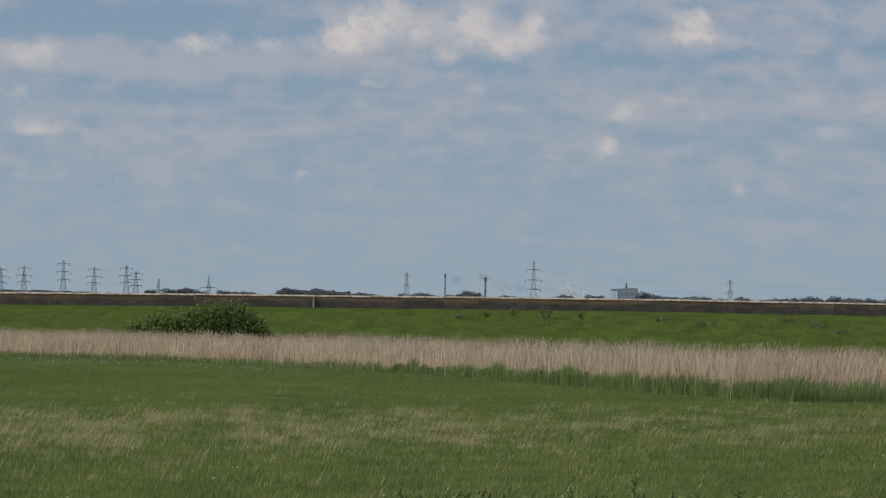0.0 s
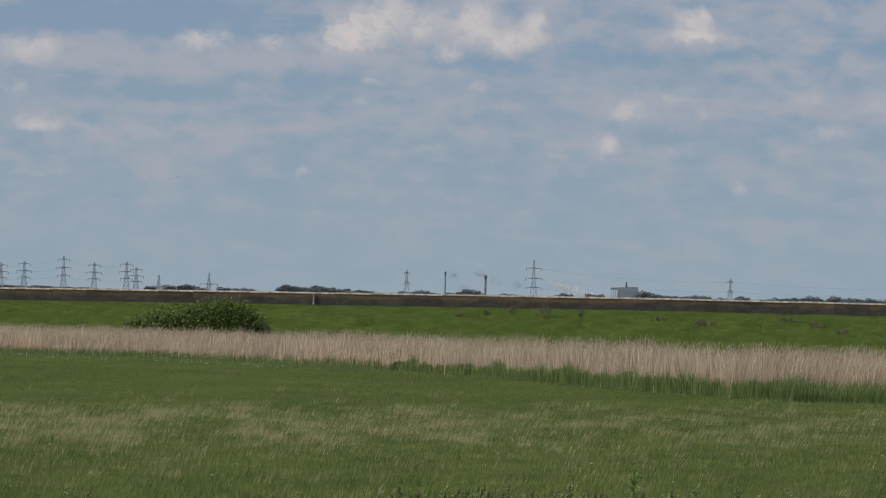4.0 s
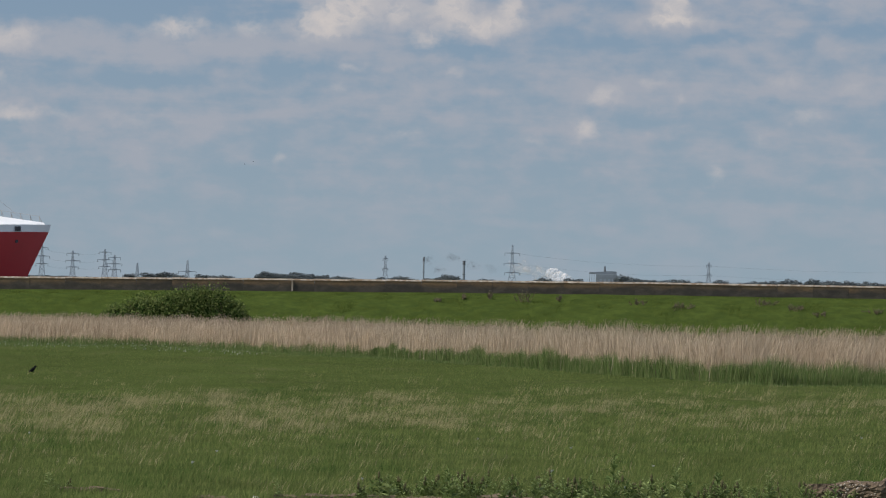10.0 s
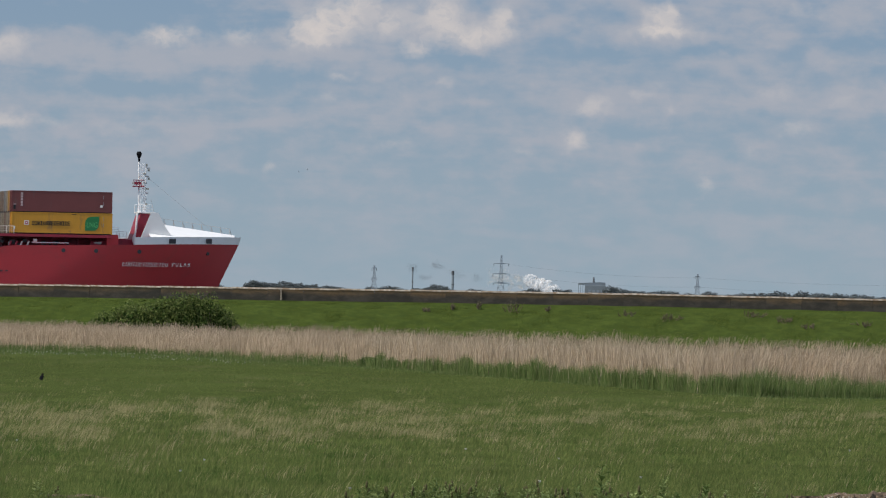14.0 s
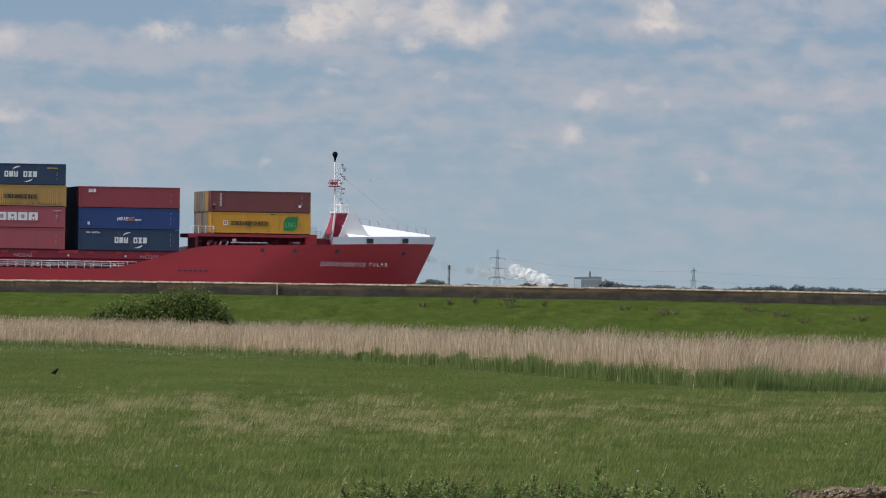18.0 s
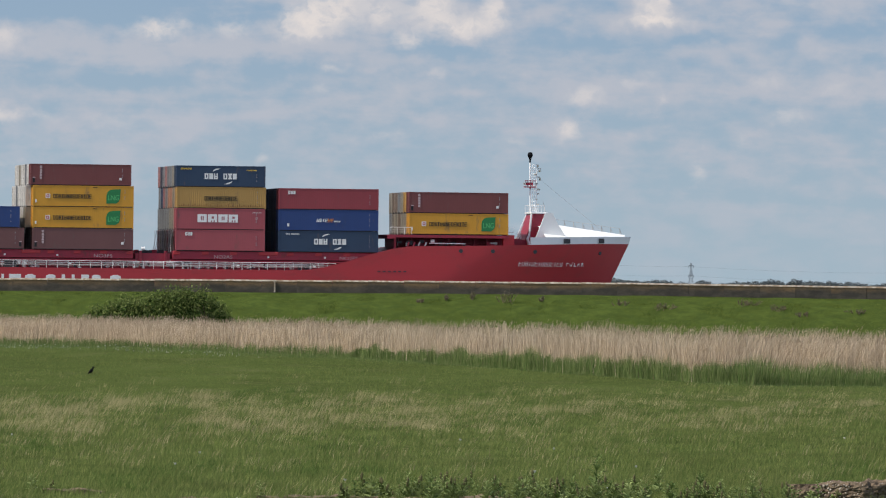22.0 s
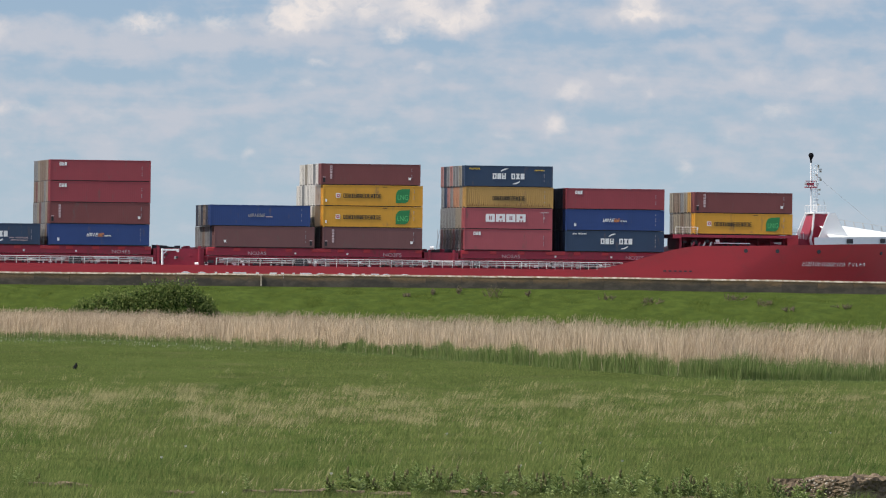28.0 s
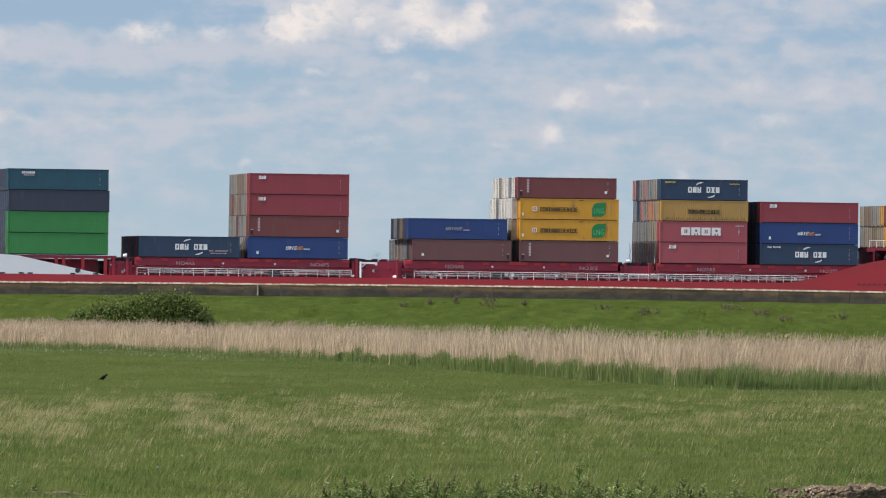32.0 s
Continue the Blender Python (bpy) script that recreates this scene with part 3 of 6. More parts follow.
def make_field():
    rng = np.random.default_rng(3)
    x, y = field_places(120000, 138, 205, rng)
    g = patchy(x, y, 0.55, 0.12, 1.0)
    h = (0.05 + 0.17 * g * rng.uniform(0.4, 1.0, len(x))) * np.interp(y, [160, 175], [1.35, 1.0])
    blades("long_grass", x, y, np.zeros(len(x)), h, rng.uniform(0.007, 0.014, len(x)), 0.25, M_BLADE, "long green pasture grass bent by the wind", "grass", rng)
    n = 16000
    x, y = rng.uniform(-1.5, 9.5, n), rng.uniform(147.5, 160, n)
    g = patchy(x, y, 0.9, 0.4, 33.0)
    blades("verge_grass", x, y, np.zeros(n), (0.08 + 0.42 * g * g) * rng.uniform(0.5, 1.1, n), rng.uniform(0.006, 0.012, n), 0.15, M_BLADE, "taller seeding grass among the weeds", "grass", rng)
    x, y = field_places(90000, 200, 310, rng)
    g = patchy(x, y, 0.4, 0.06, 7.0)
    h = (0.05 + 0.17 * g * rng.uniform(0.4, 1.0, len(x))) * np.clip((312 - y) / 60, 0.2, 1)
    blades("mid_grass", x, y, np.zeros(len(x)), h, rng.uniform(0.010, 0.020, len(x)), 0.3, M_BLADE, "green pasture grass between the dry tussocks", "grass", rng)
    x, y = field_places(150000, 270, 500, rng)
    g = patchy(x, y, 0.35, 0.05, 13.0) * 0.6 + patchy(x, y, 1.6, 0.14, 14.0) * 0.4
    h = rng.uniform(0.02, 0.06, len(x)) + 0.16 * np.clip(g - 0.42, 0, 1)
    blades("short_grass", x, y, np.zeros(len(x)), h, rng.uniform(0.016, 0.034, len(x)), 0.15, M_BLADE, "short grazed green grass towards the reeds", "grass", rng, plain=True)
    # wind-bent pale grass in a slanting band across the field, thinning out nearer
    cx, cy = field_places(27000, 172, 345, rng)
    wave = patchy(cx, cy, 0.30, 0.05, 11.0)
    fine = patchy(cx, cy, 1.1, 0.16, 17.0)
    off = (cy - 262 - 1.3 * cx) / np.where(cy > 262 + 1.3 * cx, 30, 40)
    chance = np.exp(-np.abs(off) ** 2.8) * np.clip(2.8 * wave - 0.85, 0.04, 1) * np.clip(3.0 * fine - 1.0, 0.06, 1) + 0.012
    chance *= np.interp(cx, [-4, 14], [1.0, 0.6])
    keep = rng.uniform(0, 1, len(cx)) < chance
    cx, cy = cx[keep], cy[keep]
    ex, ey = field_places(320, 140, 205, rng)
    keep = rng.uniform(0, 1, 320) < np.clip(2.2 * patchy(ex, ey, 0.25, 0.08, 2.0) - 0.7, 0.04, 1)
    cx, cy = np.concatenate([cx, ex[keep]]), np.concatenate([cy, ey[keep]])
    per = 11
    x = np.repeat(cx, per) + rng.normal(0, 0.20, len(cx) * per)
    y = np.repeat(cy, per) + rng.normal(0, 0.40, len(cx) * per)
    h = np.repeat(rng.uniform(0.16, 0.40, len(cx)), per) * rng.uniform(0.45, 1.1, len(x))
    blades("dry_tussocks", x, y, np.zeros(len(x)), h, rng.uniform(0.006, 0.012, len(x)), 0.55, M_DRY, "pale dry grass tussocks leaning in the wind", "grass", rng, spread=0.2)


def make_dark_tufts():
    rng = np.random.default_rng(44)
    cx, cy = field_places(1500, 150, 300, rng)
    keep = patchy(cx, cy, 0.22, 0.05, 21.0) > 0.53
    cx, cy = cx[keep], cy[keep]
    per = 34
    wide = np.repeat(rng.uniform(0.10, 0.35, len(cx)), per)
    x = np.repeat(cx, per) + rng.normal(0, 1, len(cx) * per) * wide
    y = np.repeat(cy, per) + rng.normal(0, 1.2, len(cx) * per)
    h = np.repeat(rng.uniform(0.10, 0.24, len(cx)), per) * rng.uniform(0.5, 1.1, len(x))
    blades("green_tufts", x, y, np.zeros(len(x)), h, rng.uniform(0.008, 0.016, len(x)), 0.2, M_TUFT, "dark lush green grass tufts in the pasture", "grass", rng, spread=0.2)


M_TUFT = surface("lush tufts", (0.050, 0.088, 0.020), 0.8, vary=0.4, scale=0.5, fine=2.0, bump=0, island=1, other=(0.105, 0.155, 0.042), see=0.4, spec=0.02, up=0.5)


REED_X = [-90, -60, -30.6, -18.9, -10.9, -3.65, 1.3, 5.75, 9.65, 13.1, 15.5, 21.9, 32, 60]
REED_Y = [515, 508, 493, 485, 462, 441, 413, 390, 368, 348, 342, 347, 356, 375]


def make_reeds():
    rng = np.random.default_rng(5)
    n = 270000
    x = rng.uniform(-48, 44, n)
    front = np.interp(x, REED_X, REED_Y)
    d = rng.exponential(4.0, n)
    d = np.where(d > 16, rng.uniform(0, 16, n), d)
    y = front + np.interp(x, [13, 17], [0, 3.0]) + d + 0.8 * patchy(x, front, 1.5, 0.1, 5.0) + rng.normal(0, 0.8, n)
    clump = patchy(x, y, 0.9, 0.3, 23.0)
    tall = np.interp(x, [-32, -14, 0, 12, 25], [1.66, 1.76, 2.0, 2.26, 2.24]) * (0.80 + 0.2 * patchy(x, y, 0.5, 0.2, 3.0) + 0.2 * clump)
    h = tall * np.where(rng.uniform(0, 1, n) < 0.10, rng.uniform(1.0, 1.22, n), rng.uniform(0.5, 1.06, n)) * np.clip(0.5 + d * 0.3, 0.5, 1.0)
    blades("reed_bed", x, y, np.zeros(n), h, rng.uniform(0.007, 0.020, n), 0.10, M_REED, "bed of dry straw-coloured reeds along the ditch", "reeds", rng, split=0.7, spread=0.14)
    top = (h > tall * 0.95) & (rng.uniform(0, 1, n) < 0.30)
    px, py, pz = x[top] + 0.10 * h[top], y[top], h[top] * 0.92
    blades("reed_plumes", px, py, pz, rng.uniform(0.08, 0.20, len(px)), rng.uniform(0.014, 0.034, len(px)), 0.35, M_PLUME, "brown feathery plumes on top of the dry reeds", "reeds", rng, split=0.5, spread=0.25)
    n = 158000
    x = np.concatenate([rng.uniform(-48, -4, 36000), rng.uniform(-4, 15.5, 82000), rng.uniform(15.5, 44, 40000)])
    front = np.interp(x, REED_X, REED_Y)
    y = front - 1.6 + rng.exponential(1.0, n) * np.interp(x, [12, 16, 20], [2.6, 4.0, 4.5])
    tall = np.interp(x, [-40, -12, -2, 6, 14, 30], [0.46, 0.50, 0.62, 0.80, 0.92, 0.88]) * (0.18 + 0.75 * patchy(x, y, 2.6, 0.3, 8.0) + 0.75 * patchy(x, y, 0.6, 0.2, 28.0))
    h = tall * (0.12 + 1.2 * rng.uniform(0, 1, n) ** 1.3)
    blades("reed_shoots", x, y, np.zeros(n), h, rng.uniform(0.010, 0.026, n), 0.12, M_SHOOT, "fresh green reed shoots at the edge of the ditch", "reeds", rng, split=0.6, spread=0.20)


def make_specks():
    rng = np.random.default_rng(33)
    n = 300
    x = np.concatenate([rng.normal(c, 1.1, 50) for c in (-30.5, -26, -22, -18.5, -15.5, -12)])
    y = np.interp(x, REED_X, REED_Y) - rng.uniform(5, 30, n)
    blades("white_flowers", x, y, np.zeros(n), rng.uniform(0.05, 0.16, n), rng.uniform(0.02, 0.05, n), 0.1, M_SPECK, "scattered small white flower heads in the grass", "flowers", rng, spread=0.2)


M_SPECK = surface("flower white", (0.55, 0.55, 0.48), 0.9, vary=0.3, bump=0, island=1, other=(0.22, 0.24, 0.14), see=0.3, spec=0.02)


def make_ditch_edge():
    rng = np.random.default_rng(15)
    n = 44000
    x = rng.uniform(-48, 44, n)
    far = np.interp(x, [-48, -8, 4, 44], [13.0, 8.0, 2.0, 1.5])
    y = np.interp(x, REED_X, REED_Y) - rng.exponential(1.0, n) * far + 1.0
    g = patchy(x, y, 0.45, 0.25, 6.0)
    h = (0.05 + 0.42 * g * g) * rng.uniform(0.4, 1.1, n)
    blades("ditch_grass", x, y, np.zeros(n), h, rng.uniform(0.014, 0.034, n), 0.12, M_SHOOT, "rough green grass along the edge of the ditch", "grass", rng, spread=0.2, plain=True)


def make_bank_grass(fine):
    rng = np.random.default_rng(9)
    n = 110000
    x = rng.uniform(-48, 48, n)
    y = rng.uniform(585, 599.6, n)
    py, pz = [p[0] for p in fine], [p[1] for p in fine]
    z = np.interp(y, py, pz)
    top = np.interp(x, WALL_X, WALL_Z)
    z = z + (top - 1.06 - 3.73) * np.clip(z / 3.75, 0, 1) - 0.06
    g = patchy(x, y, 0.6, 0.5, 4.0) * 0.55 + patchy(x, y, 2.2, 1.2, 9.0) * 0.45
    h = 0.05 + 0.34 * np.clip(g - 0.25, 0, 1) * rng.uniform(0.3, 1, n)
    blades("bank_grass", x, y, z, h, rng.uniform(0.02, 0.045, n), 0.1, M_BANKBLADE, "lush bright green grass on the flood bank", "grass", rng, plain=True)
    # darker nettles and coarse tufts here and there, thicker towards the foot of the bank
    keep = rng.uniform(0, 1, n) < np.clip(3.2 * patchy(x, y, 1.1, 0.8, 41.0) - 1.75, 0, 1) * np.interp(y, [585, 592, 599], [1.0, 0.55, 0.35])
    m = int(keep.sum())
    blades("bank_tufts", x[keep] + rng.normal(0, 0.1, m), y[keep], z[keep], rng.uniform(0.06, 0.17, m), rng.uniform(0.02, 0.05, m), 0.08, M_TUFT, "dark coarse grass and nettles on the flood bank", "grass", rng, plain=True)


M_BANKBLADE = surface("bank blades", (0.046, 0.076, 0.015), 0.85, vary=0.8, scale=0.4, fine=2.0, bump=0, island=1, other=(0.130, 0.158, 0.037), see=0.5, spec=0.02, up=0.7)

make_ground()
BANK = make_bank()
make_wall()
make_field()
make_dark_tufts()
make_reeds()
make_ditch_edge()
make_specks()
make_bank_grass(BANK)

# ---------------------------------------------------------------- bush and small growth


def leaf_cloud(name, lobes, count, size, material, parent, rng):
    """Leaves scattered in the outer shell of lobes (centre, radii)."""
    vol = np.array([rx * rz for _, (rx, ry, rz) in lobes])
    pick = rng.choice(len(lobes), count, p=vol / vol.sum())
    d = rng.normal(0, 1, (count, 3))
    d /= np.linalg.norm(d, axis=1)[:, None]
    r = rng.uniform(0.62, 1.06, count) ** 0.8
    r *= 0.86 + 0.28 * np.array([noise.noise((a * 3 + k, b * 3, c * 3)) + 0.5 for (a, b, c), k in zip(d, pick)])
    c = np.array([l[0] for l in lobes])[pick]
    e = np.array([l[1] for l in lobes])[pick]
    p = c + d * e * r[:, None]
    keep = p[:, 2] > 0.02
    p = p[keep]
    n = len(p)
    u = rng.normal(0, 1, (n, 3))
    u /= np.linalg.norm(u, axis=1)[:, None]
    w = np.cross(u, rng.normal(0, 1, (n, 3)))
    w /= np.linalg.norm(w, axis=1)[:, None]
    s = rng.uniform(0.5, 1.2, n)[:, None] * size
    v = np.stack([p - u * s, p + w * s * 0.45, p + u * s, p - w * s * 0.45], 1)
    f = np.arange(n * 4).reshape(n, 4)
    return sheet(name, v, f, material, parent)


def make_bush():
    rng = np.random.default_rng(12)
    bush = tagged(empty("bush", (-20.3, 585.5, 0.25)), "wide dense green bramble bush at the foot of the bank", "bush")
    lobes = [((-4.6, 0, 0.5), (1.6, 1.4, 1.65)), ((-2.8, 0.2, 0.7), (1.8, 1.8, 2.2)), ((-0.6, 0, 0.8), (1.9, 2.0, 2.45)), ((1.0, 0, 0.9), (1.6, 2.0, 2.75)), ((2.6, -0.2, 0.9), (1.7, 1.8, 2.85)),
             ((4.1, 0, 0.6), (1.3, 1.4, 2.15)), ((-5.6, -0.2, 0.3), (0.9, 1.0, 1.0)), ((1.6, -0.7, 0.9), (1.2, 1.3, 2.5)), ((5.1, 0, 0.3), (0.7, 0.9, 1.25)), ((-6.5, -0.2, 0.2), (0.9, 0.9, 0.7))]
    lobes = [(c, (a * 1.12, b, d * 1.0)) for c, (a, b, d) in lobes]
    leaf_cloud("crown", lobes, 24000, 0.135, M_LEAF, bush, rng)
    # inner leaves only in dark green: shade inside the bush put into colour
    leaf_cloud("inner_leaves", [(c, (a * 0.75, b * 0.75, d * 0.75)) for c, (a, b, d) in lobes], 5000, 0.22, M_LEAFSHADE, bush, rng)
    r = random.Random(2)
    for i in range(11):
        bm = bmesh.new()
        a = Vector((-4.5 + 0.9 * i, r.uniform(-0.6, 0.6), -0.3))
        b = a + Vector((r.uniform(-0.8, 0.8), r.uniform(-0.4, 0.4), r.uniform(1.0, 1.6)))
        bar(bm, a, b, 0.07, 5, 0.045)
        for _ in range(3):
            bar(bm, b, b + Vector((r.uniform(-0.9, 0.9), r.uniform(-0.7, 0.7), r.uniform(0.5, 1.2))), 0.045, 5, 0.012)
        part("limb", bm, M_TWIG, bush)


# darker copy of the bush leaves, painting the shade of the interior
M_LEAFSHADE = surface("shaded inner leaves", (0.045, 0.080, 0.020), 0.8, vary=0.4, scale=0.5, fine=4.0, bump=0, spec=0.02)
make_bush()


def make_dock(x, y, z, wide, tall, seed, green=0.0):
    """A clump of dead stalks and seed heads."""
    r = random.Random(seed)
    clump = tagged(empty("dead_weeds", (x, y, z)), "clump of brown dead dock stalks on the grass bank", "weeds", "dead weeds on the bank")
    for i in range(12):
        bm = bmesh.new()
        a = Vector((r.uniform(-wide, wide) * 0.5, r.uniform(-0.4, 0.4), -0.15))
        b = a + Vector((r.uniform(-0.3, 0.55) * wide, r.uniform(-0.2, 0.2), tall * r.uniform(0.5, 1.1)))
        bar(bm, a, b, 0.025, 4, 0.012)
        for k in range(9):
            q = a.lerp(b, r.uniform(0.35, 1.0))
            bar(bm, q, q + Vector((r.uniform(-0.16, 0.16), r.uniform(-0.12, 0.12), r.uniform(0.02, 0.24))), 0.028, 4, 0.008)
        part("stalk", bm, M_DOCK, clump)


def bank_z(x, y):
    z = float(np.interp(y, [p[0] for p in BANK], [p[1] for p in BANK]))
    return z + (wall_top(x) - 1.06 - 3.73) * min(1, max(0, z) / 3.75)


for i, (x, up, wide, tall) in enumerate([(7.0, 3.1, 1.1, 1.0), (16.2, 2.95, 1.0, 0.5), (19.4, 2.7, 1.5, 0.55), (26.5, 3.1, 1.8, 0.6), (28.7, 2.75, 1.2, 0.5), (30.8, 2.35, 0.8, 0.4),
                                         (35.0, 2.6, 1.2, 0.5), (9.9, 3.2, 0.3, 0.5), (4.3, 3.3, 0.2, 0.7), (2.2, 3.3, 0.15, 0.4), (0.1, 3.0, 0.4, 0.35), (-9.8, 0.9, 1.8, 0.8)]):
    yy = float(np.interp(up, [p[1] for p in BANK[:11]], [p[0] for p in BANK[:11]]))
    make_dock(x, yy, bank_z(x, yy), wide, tall, i)

# ---------------------------------------------------------------- far shore: trees, pylons, chimneys, works
FAR = 4400.0


def make_tree(seed, tall, wide):
    rng = np.random.default_rng(seed)
    r = random.Random(seed)
    tree = tagged(empty("tree"), "dark distant tree on the far shore", "tree", "trees on the far shore")
    lobes = []
    for i in range(8):
        lobes.append(((r.uniform(-0.5, 0.5) * wide, r.uniform(-0.3, 0.3) * wide, tall * r.uniform(0.58, 0.82)), (wide * r.uniform(0.25, 0.42), wide * 0.3, tall * r.uniform(0.14, 0.20))))
    leaf_cloud("crown", lobes, 1000, 0.55, M_HAZELEAF, tree, rng)
    bm = bmesh.new()
    bar(bm, (0, 0, -0.5), (0.2, 0, tall * 0.55), 0.35, 6, 0.15)
    for i in range(4):
        bar(bm, (0.1, 0, tall * 0.3), (r.uniform(-0.4, 0.4) * wide, 0, tall * 0.65), 0.18, 5, 0.06)
    part("trunk", bm, M_TWIG, tree)
    return tree


# groups of trees along the far shore: from, to, height of the tops
TREES = [(-330, -190, 6.0), (-185.9, -180.8, 7.6), (-174.5, -170.3, 8.8), (-166.6, -161.5, 9.1), (-156, -152.2, 8.2), (-142.4, -136.5, 7.8), (-132.1, -125.3, 7.8),
         (-107.7, -95.2, 10.9), (-95.8, -93.5, 9.4), (-92.6, -89.7, 9.5), (-87.8, -72.5, 10.4), (-71.9, -66.3, 9.0), (-66.3, -49.8, 8.9), (-35.6, -28.8, 8.1),
         (-28.8, -16.4, 9.6), (-6.7, -1.6, 8.2), (-1, 3.5, 10), (5.8, 12, 11), (25, 30.1, 8.3), (57.8, 71.5, 10), (78.3, 85.6, 9.4), (109.4, 114.6, 12.2), (116.3, 123.1, 11),
         (127, 134.4, 9.9), (137.8, 142.3, 9.3), (142.8, 149.6, 10.9), (154.7, 159.3, 9.7), (163.2, 178, 11), (180.2, 185.4, 9.5), (186.5, 191.6, 10.3), (193.3, 197.8, 9.8),
         (199.5, 208, 10.6), (208, 217.1, 12.3), (221.1, 230.7, 12.1), (230.7, 240.9, 11.9), (240.9, 254.5, 11.3), (254.5, 265.9, 11.7), (265.9, 340, 11.2)]


def make_trees():
    kinds = [make_tree(21, 10.0, 6.0), make_tree(22, 10.0, 7.0), make_tree(23, 10.0, 5.0), make_tree(24, 10.0, 6.0), make_tree(25, 10.0, 8.0)]
    r = random.Random(8)
    used = set()
    for a, b, top in TREES:
        count = max(1, round((b - a) / 3.3))
        for i in range(count):
            s = (i + 0.5) / count
            k = r.randrange(5)
            tall = (top - 0.9) * (r.uniform(0.88, 1.0) if count < 3 else 1 - 0.22 * abs(2 * s - 1) ** 2 - r.uniform(0, 0.12))
            m = Matrix.Translation((a + s * (b - a), FAR + r.uniform(0, 40), 0.9)) @ Matrix.Rotation(r.uniform(-0.5, 0.5), 4, "Z") @ Matrix.Diagonal((r.uniform(0.95, 1.25), 0.9, tall / 10.0, 1))
            o = kinds[k] if k not in used else copy_thing(kinds[k], Matrix.Identity(4))
            used.add(k)
            o.matrix_basis = m


def make_pylon(x, y, tall, arms=(0.62, 0.78, 0.94), reach=(4.2, 5.0, 3.6), base=3.4, label="grey lattice electricity pylon on the far shore"):
    p = tagged(empty("pylon", (x, y, 0.8)), label, "pylon", "pylons on the far shore")
    waist = 0.55

    def half(z):
        s = z / tall
        return base * (1 - s / waist) + 0.9 * (s / waist) if s < waist else 0.9 - 0.55 * (s - waist) / (1 - waist)

    t = 0.20
    for sx in (-1, 1):
        for sy in (-1, 1):
            bm = bmesh.new()
            bar(bm, (sx * base, sy * base, 0), (sx * 0.9, sy * 0.9, tall * waist), t, 4)
            bar(bm, (sx * 0.9, sy * 0.9, tall * waist), (sx * 0.25, sy * 0.25, tall), t, 4)
            part("leg", bm, M_HAZESTEEL, p)
    bm = bmesh.new()
    steps = [0, 0.16, 0.30, 0.42, 0.52, 0.60, 0.68, 0.76, 0.84, 0.92, 1.0]
    for a, b in zip(steps[:-1], steps[1:]):
        za, zb = a * tall, b * tall
        ha, hb = half(za), half(zb)
        for s in (-1, 1):
            bar(bm, (-ha, s * ha, za), (hb, s * hb, zb), t * 0.6, 4)
            bar(bm, (ha, s * ha, za), (-hb, s * hb, zb), t * 0.6, 4)
            bar(bm, (s * ha, -ha, za), (s * hb, hb, zb), t * 0.6, 4)
        bar(bm, (-hb, -hb, zb), (hb, -hb, zb), t * 0.6, 4)
        bar(bm, (-hb, hb, zb), (hb, hb, zb), t * 0.6, 4)
    part("bracing", bm, M_HAZESTEEL, p)
    for a, wide in zip(arms, reach):
        z = a * tall
        bm = bmesh.new()
        bm.free()
        hw = half(z)
        arm = part("crossarm", prism([(-wide, z - 0.1), (-hw, z - 0.25), (hw, z - 0.25), (wide, z - 0.1), (wide, z + 0.1), (hw, z + 0.4), (-hw, z + 0.4), (-wide, z + 0.1)], -0.3, 0.3), M_HAZESTEEL, p)
        for s in (-1, 1):
            part("insulator", barred((s * wide, 0, z), (s * wide, 0, z - 1.5), 0.13, 5), M_STACK, arm)
    return p


def make_cable(a, b, sag, name="power_cable"):
    bm = bmesh.new()
    pts = []
    for i in range(13):
        s = i / 12
        p = Vector(a).lerp(Vector(b), s)
        p.z -= 4 * sag * s * (1 - s)
        pts.append(p)
    rings = [[bm.verts.new(p + Vector((0, 0.032 * math.cos(a), 0.032 * math.sin(a)))) for a in (0, 2.1, 4.2)] for p in pts]
    for p, q in zip(rings[:-1], rings[1:]):
        for i in range(3):
            bm.faces.new((p[i], q[i], q[(i + 1) % 3], p[(i + 1) % 3]))
    tagged(part(name, bm, M_CABLE), "thin sagging overhead power cable", "cable", "power cables")


